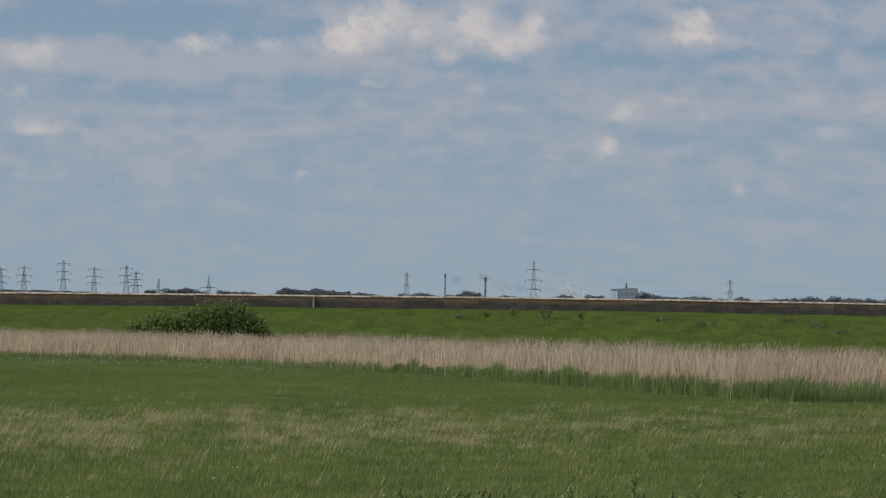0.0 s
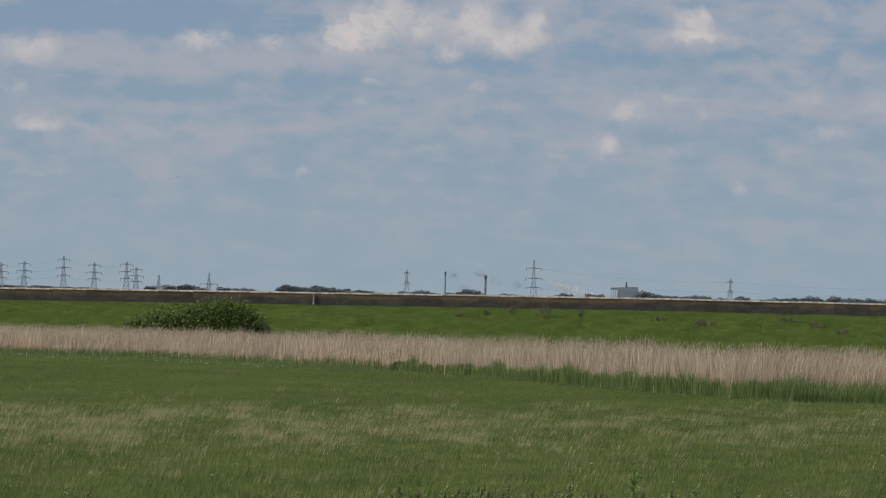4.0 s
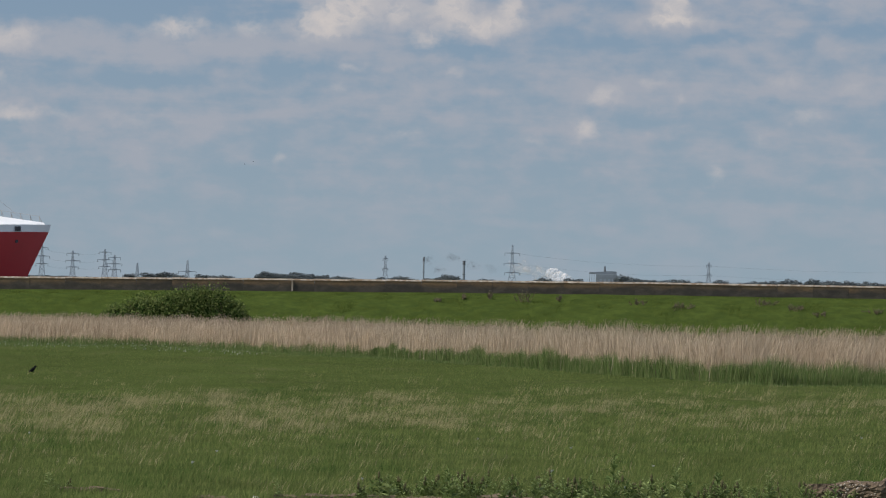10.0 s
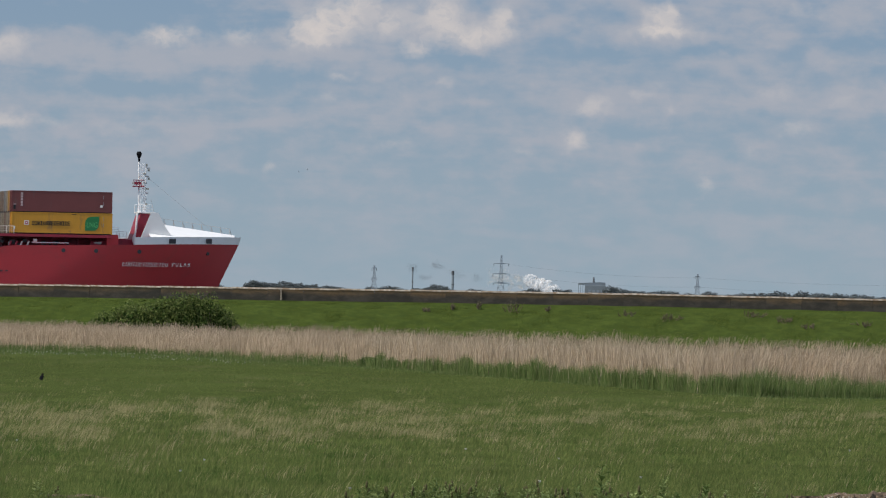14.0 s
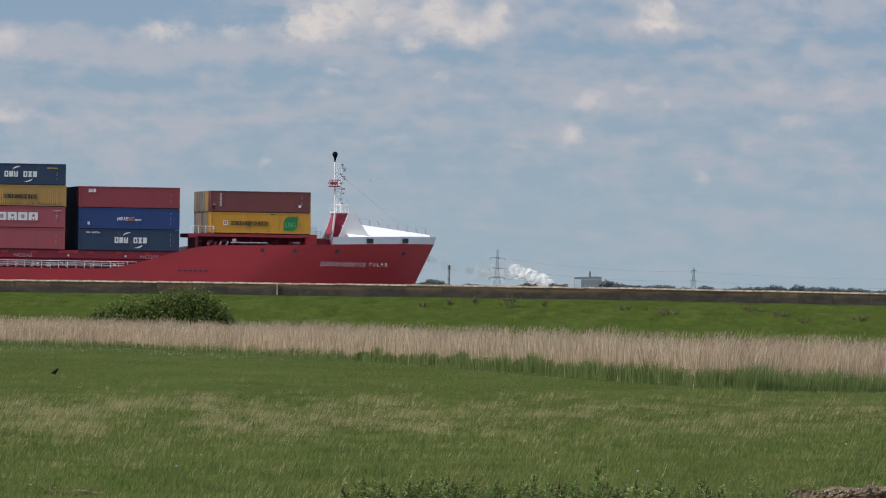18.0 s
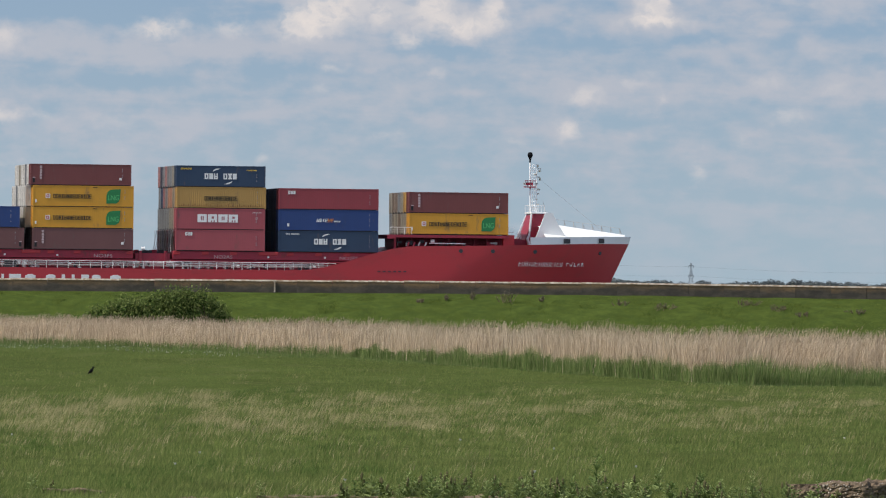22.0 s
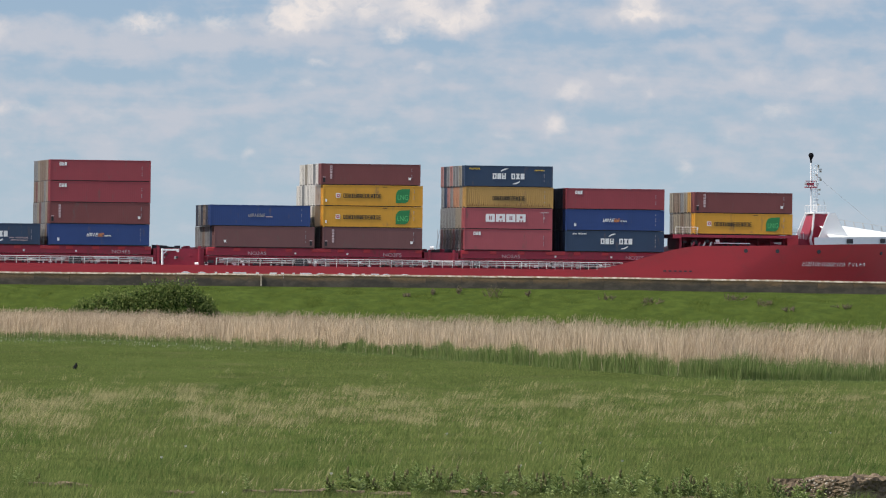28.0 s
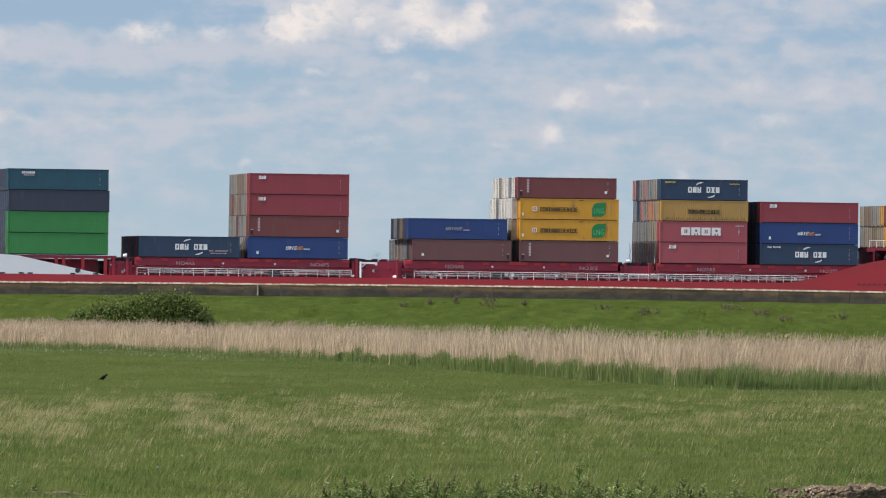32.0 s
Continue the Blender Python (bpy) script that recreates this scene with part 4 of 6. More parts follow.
def make_far_shore():
    make_trees()
    six = dict(arms=(0.50, 0.70, 0.92), reach=(3.6, 4.4, 3.6), base=2.2)
    left = [(-272.9, 18.75), (-259.1, 20.0), (-235.6, 23.5), (-217.3, 20.2), (-198.1, 21.3), (-192.3, 18.0)]
    for x, top in left:
        make_pylon(x, FAR, top - 0.8, **six)
    low = dict(arms=(0.45,), reach=(5.2,), base=1.4)
    make_pylon(-178.7, FAR, 12.8, **low)
    make_pylon(-148.8, FAR, 15.0, arms=(0.55,), reach=(5.2,), base=1.6)
    make_pylon(-30.9, FAR, 19.8, arms=(0.62, 0.92), reach=(1.6, 1.4), base=2.4)
    make_pylon(44.7, FAR, 27.7, arms=(0.40, 0.60, 0.82), reach=(4.4, 4.8, 4.4), base=2.9)
    make_pylon(161.9, FAR, 19.3, arms=(0.62, 0.92), reach=(1.6, 1.4), base=2.4)
    for i in range(len(left) - 1):
        for k, dz in ((0.70, 0.5), (0.92, 0.5), (0.50, 0.5)):
            make_cable((left[i][0], FAR, left[i][1] * k), (left[i + 1][0], FAR, left[i + 1][1] * k), 1.1)
    for k, k2, dx in ((0.82, 0.9, 4.2), (0.60, 0.62, 4.6), (0.40, 0.45, 4.2)):
        make_cable((44.7 + dx, FAR, 28.3 * k), (161.9, FAR, 20 * k2), 2.2)
        make_cable((161.9, FAR, 20 * k2), (330, FAR, 19.5 * k2), 2.0)
    for x, top, r in ((-8.0, 20.1, 0.55), (16.0, 18.5, 0.85)):
        c = tagged(empty("chimney", (x, FAR, 0.8)), "slim grey works chimney with a black top", "chimney", "works chimneys")
        part("shaft", barred((0, 0, 0), (0, 0, top - 3.2), r * 0.8, 12), M_HAZEPLANT, c)
        part("flue_top", barred((0, 0, top - 3.2), (0, 0, top - 0.8), r, 12), M_STACK, c, "sooty black chimney top")
        part("ring", barred((0, 0, (top - 3) * 0.6), (0, 0, (top - 3) * 0.6 + 0.5), r * 1.05, 12), M_STACK, c)
    w = tagged(empty("works_building", (99.5, FAR + 30, 0.8)), "grey industrial works building with a rooftop vent on the far shore", "building")
    part("hall", boxed(-4, 8.5, -6, 6, 0, 11.2, 0.1), M_HAZEPLANT, w)
    part("roof_house", prism([(-8.2, 11.2), (8.2, 11.2), (8.2, 12.9), (5.0, 13.1), (-6.5, 12.4), (-8.2, 12.1)], -4, 4), M_HAZEPLANT, w)
    part("vent", barred((1.2, 0, 12.6), (1.2, 0, 16.0), 0.7, 8, 0.4), M_STACK, w)
    for i in range(4):
        part("column", boxed(-8 + i * 1.3, -7.75 + i * 1.3, -4, -3.6, 0, 11.2), M_HAZEPLANT, w)
    part("annex", boxed(8.5, 13, -5, 5, 0, 6.5, 0.1), M_STACK, w)
    for i in range(4):
        part("window", boxed(-2 + i * 2.5, -0.6 + i * 2.5, -6.06, -5.98, 6.5, 8.3), M_HAZESTEEL, w)
    s = tagged(empty("long_shed", (78, FAR + 40, 0.8)), "low pale shed on the far shore", "building")
    part("shed_wall", boxed(-9, 9, -4, 4, 0, 4.6), M_PALE, s)
    part("shed_roof", prism([(-9.3, 4.6), (9.3, 4.6), (8.5, 5.5), (-8.5, 5.5)], -4.3, 4.3), M_WHITE, s)


M_PALE = surface("pale cladding", (0.55, 0.55, 0.53), 0.8, vary=0.2, scale=0.3)
make_far_shore()

# ---------------------------------------------------------------- the ship
HEAD, TRIM, SPEED = 9.05, -0.355, 6.9147
STOPS = (0, 4, 8, 12, 16, 20, 24, 28, 32)
DECK, FULL, MID = 6.0, 11.0, 10.1


def ship_at(t):
    s = SPEED * (t - 22)
    a = radians(HEAD)
    return pose(30.51 + s * math.cos(a), 1010.3 + s * math.sin(a), WATER, 0, TRIM, HEAD)


def smooth(a, b, x):
    s = min(1, max(0, (x - a) / (b - a)))
    return s * s * (3 - 2 * s)


def sheer(u):
    return DECK + 3.45 * smooth(-48, -31, u) + 0.63 * smooth(-33, 0, u)


def half_breadth(u, z):
    top = min(1, max(0, z / 9.0))
    length = 22 + 12 * (1 - top)
    e = min(1, max(0, 1 + u / length))
    return FULL * (1 - e ** (2.4 - 0.5 * (1 - top)))


def hull_point(u, z, side=-1):
    """A point of the hull at deck station u and height z; side -1 is starboard."""
    back = 0.47 * (sheer(u) - z) * max(0, 1 + u / 40)
    return (u - back, MID + side * half_breadth(u, z), z)


ship = tagged(empty("cargo_ship"), "red container ship with white forecastle, deck half loaded, under way", "ship")


def make_hull():
    us = [-172, -160, -140, -120, -100, -80, -64, -56] + [-50 + i for i in range(0, 20)] + [-30 + 1.2 * i for i in range(20)] + [-6, -5, -4, -3, -2.2, -1.5, -0.9, -0.4, 0]
    ks = [0, 0.25, 0.45, 0.62, 0.76, 0.88, 1.0]
    verts, n = [], len(us)
    for side in (-1, 1):
        for k in ks:
            for u in us:
                verts.append(hull_point(u, -0.8 + k * (sheer(u) + 0.8), side))
    idx = np.arange(len(verts)).reshape(2, len(ks), n)
    faces = []
    for s in range(2):
        a = idx[s]
        q = np.stack([a[:-1, :-1], a[:-1, 1:], a[1:, 1:], a[1:, :-1]], -1).reshape(-1, 4)
        faces.append(q if s == 0 else q[:, ::-1])
    for j in range(len(ks) - 1):
        faces.append(np.array([[idx[0, j, 0], idx[0, j + 1, 0], idx[1, j + 1, 0], idx[1, j, 0]]]))
    sheet("hull", verts, np.concatenate(faces), M_HULL, ship, smooth=True)
    dv = []
    for u in us:
        for side in (-1, 1):
            x, y, z = hull_point(u, sheer(u), side)
            dv.append((x, y - side * 0.03, z - 0.06))
    k = np.arange(len(dv)).reshape(-1, 2)
    sheet("main_deck", dv, np.stack([k[:-1, 0], k[:-1, 1], k[1:, 1], k[1:, 0]], -1), M_DECKRED, ship)
    # white bulwark round the bow, and the sloping cover inside it
    bu = [-15.6, -14, -12.4, -10.5, -8.5, -6.5, -4.8, -3.4, -2.2, -1.3, -0.6, 0]
    for side in (-1, 1):
        v = []
        for u in bu:
            x, y, z = hull_point(u, sheer(u), side)
            for dz, dy in ((0.0, 0.0), (1.0, 0.02), (1.0, 0.12), (0.0, 0.12)):
                v.append((x + 0.28 * dz * smooth(-8, 0, u), y - side * dy * min(1, half_breadth(u, 9) / 0.3), z + dz + 0.01))
        k = np.arange(len(v)).reshape(-1, 4)
        f = []
        for i in range(4):
            j = (i + 1) % 4
            f.append(np.stack([k[:-1, i], k[1:, i], k[1:, j], k[:-1, j]], -1))
        sheet("bulwark", v, np.concatenate(f), M_WHITE, ship)
    v = []
    cu = [-13.6, -12.6, -11, -9, -7, -5, -3.5, -2.4, -1.5, -0.9]
    for u in cu:
        x, y, z = hull_point(u, sheer(u), -1)
        hb = half_breadth(u, 9)
        ridge = 12.9 - 1.36 * (u + 12.4) / 10.2
        edge = sheer(u) + 0.98
        for s, up in ((-1, 0), (-0.5, 0.55), (0, 1), (0.5, 0.55), (1, 0)):
            v.append((x + 0.25, MID + s * max(0.05, hb - 0.1), edge + up * max(0.05, ridge - edge)))
    k = np.arange(len(v)).reshape(-1, 5)
    f = np.concatenate([np.stack([k[:-1, i], k[1:, i], k[1:, i + 1], k[:-1, i + 1]], -1) for i in range(4)])
    sheet("bow_cover", v, f, M_WHITE, ship)


def make_forecastle():
    for y in (2.2, 17.7):
        part("wing_panel", prism([(-14.9, 9.7), (-13.1, 14.2), (-12.1, 14.2), (-11.3, 12.55), (-10.2, 10.95), (-10.2, 9.7)], y, y + 0.25), M_WHITE, ship)
    part("mast_house", prism([(-15.5, 9.5), (-14.9, 10.9), (-14.3, 12.9), (-13.9, 14.1), (-12.1, 14.1), (-12.1, 9.5)], 7.2, 12.8), M_DECKRED, ship, "dark red mast house")
    part("house_step", prism([(-17.0, 9.5), (-16.6, 10.5), (-15.2, 10.5), (-15.2, 9.5)], 6.6, 13.2), M_DECKRED, ship)
    part("house_top", boxed(-14.15, -11.9, 7.0, 13.0, 14.12, 14.32, 0.03), M_WHITE, ship)
    # the fore mast, its ladder, the yard with its rail, and the lantern mast beside it
    mast = part("mast", barred((-13.85, MID, 14.3), (-13.95, MID, 21.3), 0.14, 8, 0.10), M_WHITE, ship, "white fore mast with black lamp at its top")
    part("lamp_neck", barred((-13.95, MID, 21.2), (-13.95, MID, 21.7), 0.11, 10, 0.16), M_FEATHER, mast)
    part("lamp_drum", barred((-13.95, MID, 21.7), (-13.95, MID, 22.25), 0.16, 10, 0.40), M_FEATHER, mast)
    part("lamp_cap", barred((-13.95, MID, 22.25), (-13.95, MID, 22.6), 0.40, 10, 0.24), M_FEATHER, mast)
    part("yard", boxed(-14.75, -13.2, MID - 0.5, MID + 0.5, 17.75, 17.9), M_DECKRED, mast)
    for k in range(5):
        part("yard_post", barred((-14.7 + 0.36 * k, MID - 0.45, 17.9), (-14.7 + 0.36 * k, MID - 0.45, 18.7), 0.035, 4), M_DECKRED if k % 2 else M_ROD, mast)
    part("yard_rail", boxed(-14.75, -13.2, MID - 0.5, MID - 0.42, 18.62, 18.72), M_DECKRED, mast)
    part("yard_board", boxed(-14.6, -13.6, MID - 0.47, MID - 0.43, 18.05, 18.45), M_DECKRED, mast)
    part("yard_horn", barred((-14.9, MID - 0.3, 18.3), (-14.45, MID - 0.3, 18.3), 0.16, 8, 0.07), M_ROD, mast)
    pole = part("radar_mast", barred((-13.05, MID, 14.3), (-12.98, MID, 21.0), 0.10, 6, 0.07), M_WHITE, ship)
    for z, x, w, h in ((20.75, 0.0, 0.22, 0.4), (20.35, 0.1, 0.5, 0.14), (20.05, 0.25, 0.3, 0.3), (19.55, -0.35, 0.3, 0.22), (19.2, 0.05, 0.4, 0.16), (18.9, 0.3, 0.26, 0.34), (18.3, -0.3, 0.5, 0.18),
                       (17.5, 0.05, 0.42, 0.22), (16.9, 0.1, 0.3, 0.2), (16.1, -0.25, 0.45, 0.12), (15.4, 0.0, 0.3, 0.26)):
        part("bracket", boxed(-13.0 + x, -13.0 + x + w, MID - 0.1, MID + 0.1, z - h / 2, z + h / 2, 0.02), M_LANTERN if h > 0.2 else M_ROD, pole)
    for z in [14.6 + 0.42 * i for i in range(16)]:
        part("rung", barred((-13.62, MID - 0.2, z), (-13.25, MID - 0.2, z), 0.035, 4), M_WHITE, mast)
    for x in (-13.62, -13.25):
        part("ladder_rail", barred((x, MID - 0.2, 14.4), (x - 0.05, MID - 0.2, 20.9), 0.035, 4), M_WHITE, mast)
    part("mast_leg", barred((-14.75, 4.0, 14.2), (-15.0, 4.0, 11.4), 0.14, 8), M_WHITE, ship)
    part("mast_foot", barred((-15.0, 4.0, 11.4), (-15.25, 4.0, 10.6), 0.14, 8, 0.2), M_WHITE, ship)
    part("mast_heel", barred((-15.25, 4.0, 10.6), (-15.0, 4.0, 9.6), 0.2, 8), M_WHITE, ship)
    for y in (7.1, 12.9):
        rail("platform_rail", -14.1, -12.4, y, 14.3, 1.0, 5)
    part("aft_rail", barred((-14.1, 7.1, 15.3), (-14.1, 12.9, 15.3), 0.03, 4), M_WHITE, ship)
    part("whip_aerial", barred((-11.9, 9.0, 14.3), (-12.35, 9.0, 16.1), 0.03, 4, 0.015), M_ROD, ship)
    part("forestay", barred((-12.9, MID, 19.2), (-3.4, MID, 11.6), 0.015, 4), M_ROD, ship)
    for i in range(9):
        u = -11.6 + i * 1.3
        top = 12.75 - 1.31 * (u + 12.4) / 10.2
        part("stanchion", barred((u, MID, top - 0.1), (u - 0.1, MID, top + 0.95), 0.05, 5), M_ROD, ship)
        part("stanchion_brace", barred((u + 0.35, MID, top - 0.1), (u - 0.05, MID, top + 0.7), 0.03, 4), M_ROD, ship)
    part("top_rail", barred((-11.6, MID, 13.6), (-1.4, MID, 12.25), 0.022, 4), M_ROD, ship)
    # openings in the bulwark and hull
    for u in (-10.45, -5.0):
        x, y, z = hull_point(u, sheer(u) + 0.35)
        d = hull_point(u + 0.6, sheer(u) + 0.35)
        ob = part("fairlead", boxed(-0.55, 0.55, -0.10, 0.06, -0.32, 0.32, 0.05), M_DARK, ship)
        ob.location, ob.rotation_euler = (x + 0.1, y, z + 0.08), (0, 0, math.atan2(d[1] - y, d[0] - x))
    for u, z in ((-25.2, 8.85), (-20.7, 8.85), (-14.6, 8.85), (-4.3, 8.8)):
        x, y, zz = hull_point(u, z)
        d = hull_point(u + 0.5, z)
        ob = part("mooring_port", barred((0, -0.05, 0), (0, 0.1, 0), 0.28, 12), M_DARK, ship)
        ob.location, ob.rotation_euler = (x, y, zz), (0, 0, math.atan2(d[1] - y, d[0] - x))
    for i in range(6):
        u = -36.8 + 0.72 * i
        part("scupper", boxed(u, u + 0.4, MID - FULL - 0.03, MID - FULL + 0.1, 5.87, 6.04), M_DARK, ship)
    # raised deck under the foremost stack
    part("fore_hatch", boxed(-33.0, -18.4, 4.2, 16.0, 9.3, 10.6, 0.05), M_DECKRED, ship)
    part("hatch_lip", boxed(-34.2, -18.6, -0.15, 18.3, 10.62, 11.0), M_DECKRED, ship)
    for i in range(9):
        u = -33.6 + 1.75 * i
        part("hatch_stay", boxed(u, u + 0.2, 1.7, 2.0, 9.3, 10.6), M_DECKRED, ship)
    r = random.Random(23)
    for i in range(22):
        u, w, z = r.uniform(-34, -20), r.uniform(0.2, 0.8), r.uniform(9.3, 9.9)
        part("deck_fitting", boxed(u, u + w, 0.8, 1.3, z, z + r.uniform(0.2, 0.6), 0.02), r.choice([M_DARK, M_DECKRED, M_ROD, M_DARK]), ship)
    part("locker", boxed(-19.3, -17.75, 0.2, 1.5, 9.4, 11.1, 0.03), M_HULL, ship)
    part("breakwater", boxed(-34.3, -34.0, 0.6, 9.0, 6.0, 10.9), M_DECKRED, ship)
    rail("side_rail", -35.0, -32.0, -0.15, 11.0, 1.0, 4)
    part("hatch_wing", boxed(-35.3, -34.2, -0.2, 9.0, 10.45, 11.0), M_DECKRED, ship)
    rail("side_rail", -19.2, -17.8, 0.3, 11.1, 1.0, 3)
    rail("side_rail", -17.6, -16.2, 4.0, 10.6, 0.95, 4)
    part("rail_step", boxed(-17.7, -16.1, 3.6, 7.0, 9.5, 10.6), M_DECKRED, ship)
    part("pipe_run", barred((-29.5, 0.3, 9.85), (-24.5, 0.3, 9.85), 0.08, 6), M_WHITE, ship)
    for u in (-32.6, -31.8, -31.1, -30.2):
        part("winch", barred((u, 0.2, 9.2), (u + 0.3, 0.2, 10.0), 0.13, 6), M_ROD if u > -31.5 else M_DECKRED, ship)


def rail(name, u0, u1, y, z, tall, posts):
    r = part(name, barred((u0, y, z + tall), (u1, y, z + tall), 0.028, 4), M_WHITE, ship)
    for k in (0.36, 0.68):
        part("mid_rail", barred((u0, y, z + tall * k), (u1, y, z + tall * k), 0.018, 4), M_ROD, r)
    for i in range(posts):
        u = u0 + (u1 - u0) * i / (posts - 1)
        part("post", barred((u, y, z), (u, y, z + tall), 0.030, 4), M_WHITE, r)


def make_deck():
    y = 0.55
    bays = [(-65.0, -36.2, "NO2AS", "NO2FS"), (-100.0, -69.8, "NO3AS", "NO3FS"), (-137.0, -107.0, "NO4AS", "NO4FS")]
    for u0, u1, aft, fore in bays:
        part("coaming", boxed(u0, u1, y, 19.6, DECK - 0.1, 7.3, 0.03), M_DECKRED, ship)
        part("hatch_cover", boxed(u0 + 0.3, u1 - 0.3, y - 0.25, 19.9, 7.34, 8.455, 0.03), M_DECKRED, ship)
        part("coaming_ledge", boxed(u0, u1, y - 0.55, y - 0.02, 7.05, 7.17), M_DECKRED, ship)
        words(aft, 0.66, M_FADED, ship, u0 + 7.2, y - 0.27, 7.66, 2.5)
        words(fore, 0.66, M_FADED, ship, u1 - 4.4, y - 0.27, 7.66, 2.5)
        n = int((u1 - u0) / 3.6)
        for i in range(n + 1):
            u = u0 + 0.4 + i * (u1 - u0 - 1.6) / n
            part("pad", boxed(u, u + (2.6 if i in (n // 2,) else 0.9), y - 0.36, y + 0.1, 7.95, 8.40, 0.03), M_HULL, ship)
            part("stay", boxed(u, u + 0.12, y - 0.5, y - 0.02, DECK - 0.1, 7.04), M_DECKRED, ship)
            if i % 2 and abs(u + 1.3 - u0 - 7.2) > 2.2 and abs(u + 1.3 - u1 + 4.4) > 2.2:
                part("lamp", boxed(u + 1.2, u + 1.45, y - 0.32, y - 0.26, 7.6, 7.85), M_MARK, ship)
        rail("side_rail", u0 + (0.5 if u0 < -120 else 1.5), min(u1 - 0.2, -42.5), -0.75, DECK - 0.02, 1.0, int((u1 - u0) / 1.45))
        part("deck_pipe", barred((u0 + 2, -0.1, DECK + 0.45), (min(u1, -44), -0.1, DECK + 0.45), 0.06, 6), M_ROD, ship)
        part("deck_pipe", barred((u0 + 2, 0.1, DECK + 0.75), (min(u1, -44), 0.1, DECK + 0.75), 0.045, 6), M_WHITE, ship)
    for u in (-87.6, -118.5):
        part("deck_locker", boxed(u, u + 1.6, -0.35, 0.15, DECK - 0.05, DECK + 0.95, 0.03), M_DARK, ship)
    rail("side_rail", -70.2, -63.3, -0.75, DECK - 0.02, 1.0, 6)
    for z, y in ((0.45, -0.1), (0.75, 0.1)):
        part("deck_pipe", barred((-70.5, y, DECK + z), (-63.0, y, DECK + z), 0.05, 6), M_ROD, ship)
    r = random.Random(14)
    for k in range(250):
        u = r.uniform(-136, -45)
        if -107 < u < -100:
            continue
        w, h = r.uniform(0.12, 0.5), r.uniform(0.12, 0.4)
        z = DECK + r.uniform(0.0, 0.45)
        part("deck_fitting", boxed(u, u + w, -0.05, 0.3, z, z + h, 0.02), r.choice([M_DARK, M_ROD, M_DARK, M_DARK, M_WHITE]), ship)
    for k in range(64):
        u, w, z = r.uniform(-136, -48), r.uniform(0.8, 3.4), DECK + r.choice((0.22, 0.40, 0.58, 0.88))
        if -108 < u < -100:
            continue
        part("pipe_run", barred((u, 0.2, z), (u + w, 0.2, z), r.uniform(0.03, 0.06), 5), r.choice([M_WHITE, M_ROD, M_DARK]), ship)
    # gaps between the hatches: lashing posts, davit and floodlights
    r = random.Random(31)
    for u0, u1, top in ((-69.75, -65.05, 8.1), (-106.95, -100.05, 8.2), (-140.2, -137.05, 7.9)):
        part("cross_deck", boxed(u0, u1, 0.5, 19.2, DECK - 0.1, top), M_DECKRED, ship)
        for u in (u0 + 0.5, u1 - 0.8):
            part("lashing_post", boxed(u, u + 0.3, 0.15, 0.45, DECK - 0.1, top + 0.35, 0.02), M_DECKRED, ship)
        for k in range(7):
            u, w = r.uniform(u0, u1 - 0.6), r.uniform(0.15, 0.6)
            z = DECK + r.uniform(0.2, 1.3)
            part("deck_fitting", boxed(u, u + w * 0.6, 0.3, 0.5, z, z + r.uniform(0.15, 0.4), 0.02), r.choice([M_DARK, M_ROD, M_DECKRED]), ship)
        for k in range(16):
            u, w = r.uniform(u0, u1 - 0.8), r.uniform(0.2, 0.8)
            part("deck_fitting", boxed(u, u + w, 3, 4, top - 0.05, top + r.uniform(0.1, 0.5), 0.02), r.choice([M_DARK, M_DARK, M_DECKRED]), ship)
    davit = part("davit", barred((-105.85, -0.5, DECK), (-105.85, -0.5, 8.2), 0.15, 8), M_WHITE, ship, "white deck davit")
    part("davit_arm", boxed(-106.0, -103.6, -0.65, -0.4, 7.88, 8.12, 0.03), M_WHITE, davit)
    part("davit_head", boxed(-103.9, -103.6, -0.7, -0.35, 7.7, 8.14, 0.03), M_WHITE, davit)
    part("davit_knee", barred((-105.8, -0.52, 7.4), (-105.2, -0.52, 7.9), 0.08, 6), M_WHITE, davit)
    for u, z in ((-101.3, 6.1), (-69.0, 8.7), (-35.6, 8.1), (-138.3, 8.6), (-29.3, 10.1)):
        part("floodlight", barred((u, 0.3, z), (u + 0.5, 0.25, z + 0.05), 0.24, 8), M_WHITE, ship)
    # after part: white side screen and the red frame below the last stack
    part("side_screen", prism([(-141.0, DECK), (-152.6, 8.45), (-156, 8.7), (-172, 8.8), (-172, DECK)], -0.88, -0.6), M_WHITE, ship, "white sloping side screen")
    for u in (-144.6, -155.8):
        part("screen_hole", barred((u, -0.93, DECK + 0.55), (u, -0.8, DECK + 0.55), 0.36 if u > -150 else 0.2, 12), M_DARK, ship)
    for u in (-142.5, -145.6, -151.4, -152.6, -155.2):
        part("freeing_port", boxed(u, u + 0.7, -0.92, -0.8, DECK + 0.02, DECK + 0.2), M_DARK, ship)
    for u in (-147.6, -146.6, -144.0, -140.9, -139.8):
        part("stack_post", boxed(u, u + 0.45, 0.3, 0.8, DECK, 8.5), M_HULL, ship)
    part("stack_beam", boxed(-154.5, -139.2, 0.2, 19.8, 8.2, 8.58), M_DECKRED, ship)
    part("under_deck_block", boxed(-154.2, -141.5, 2.5, 19.0, DECK, 8.1), M_DECKRED, ship)
    part("poop", boxed(-171.5, -155.5, 1.5, 18.7, DECK, 9.0), M_WHITE, ship)


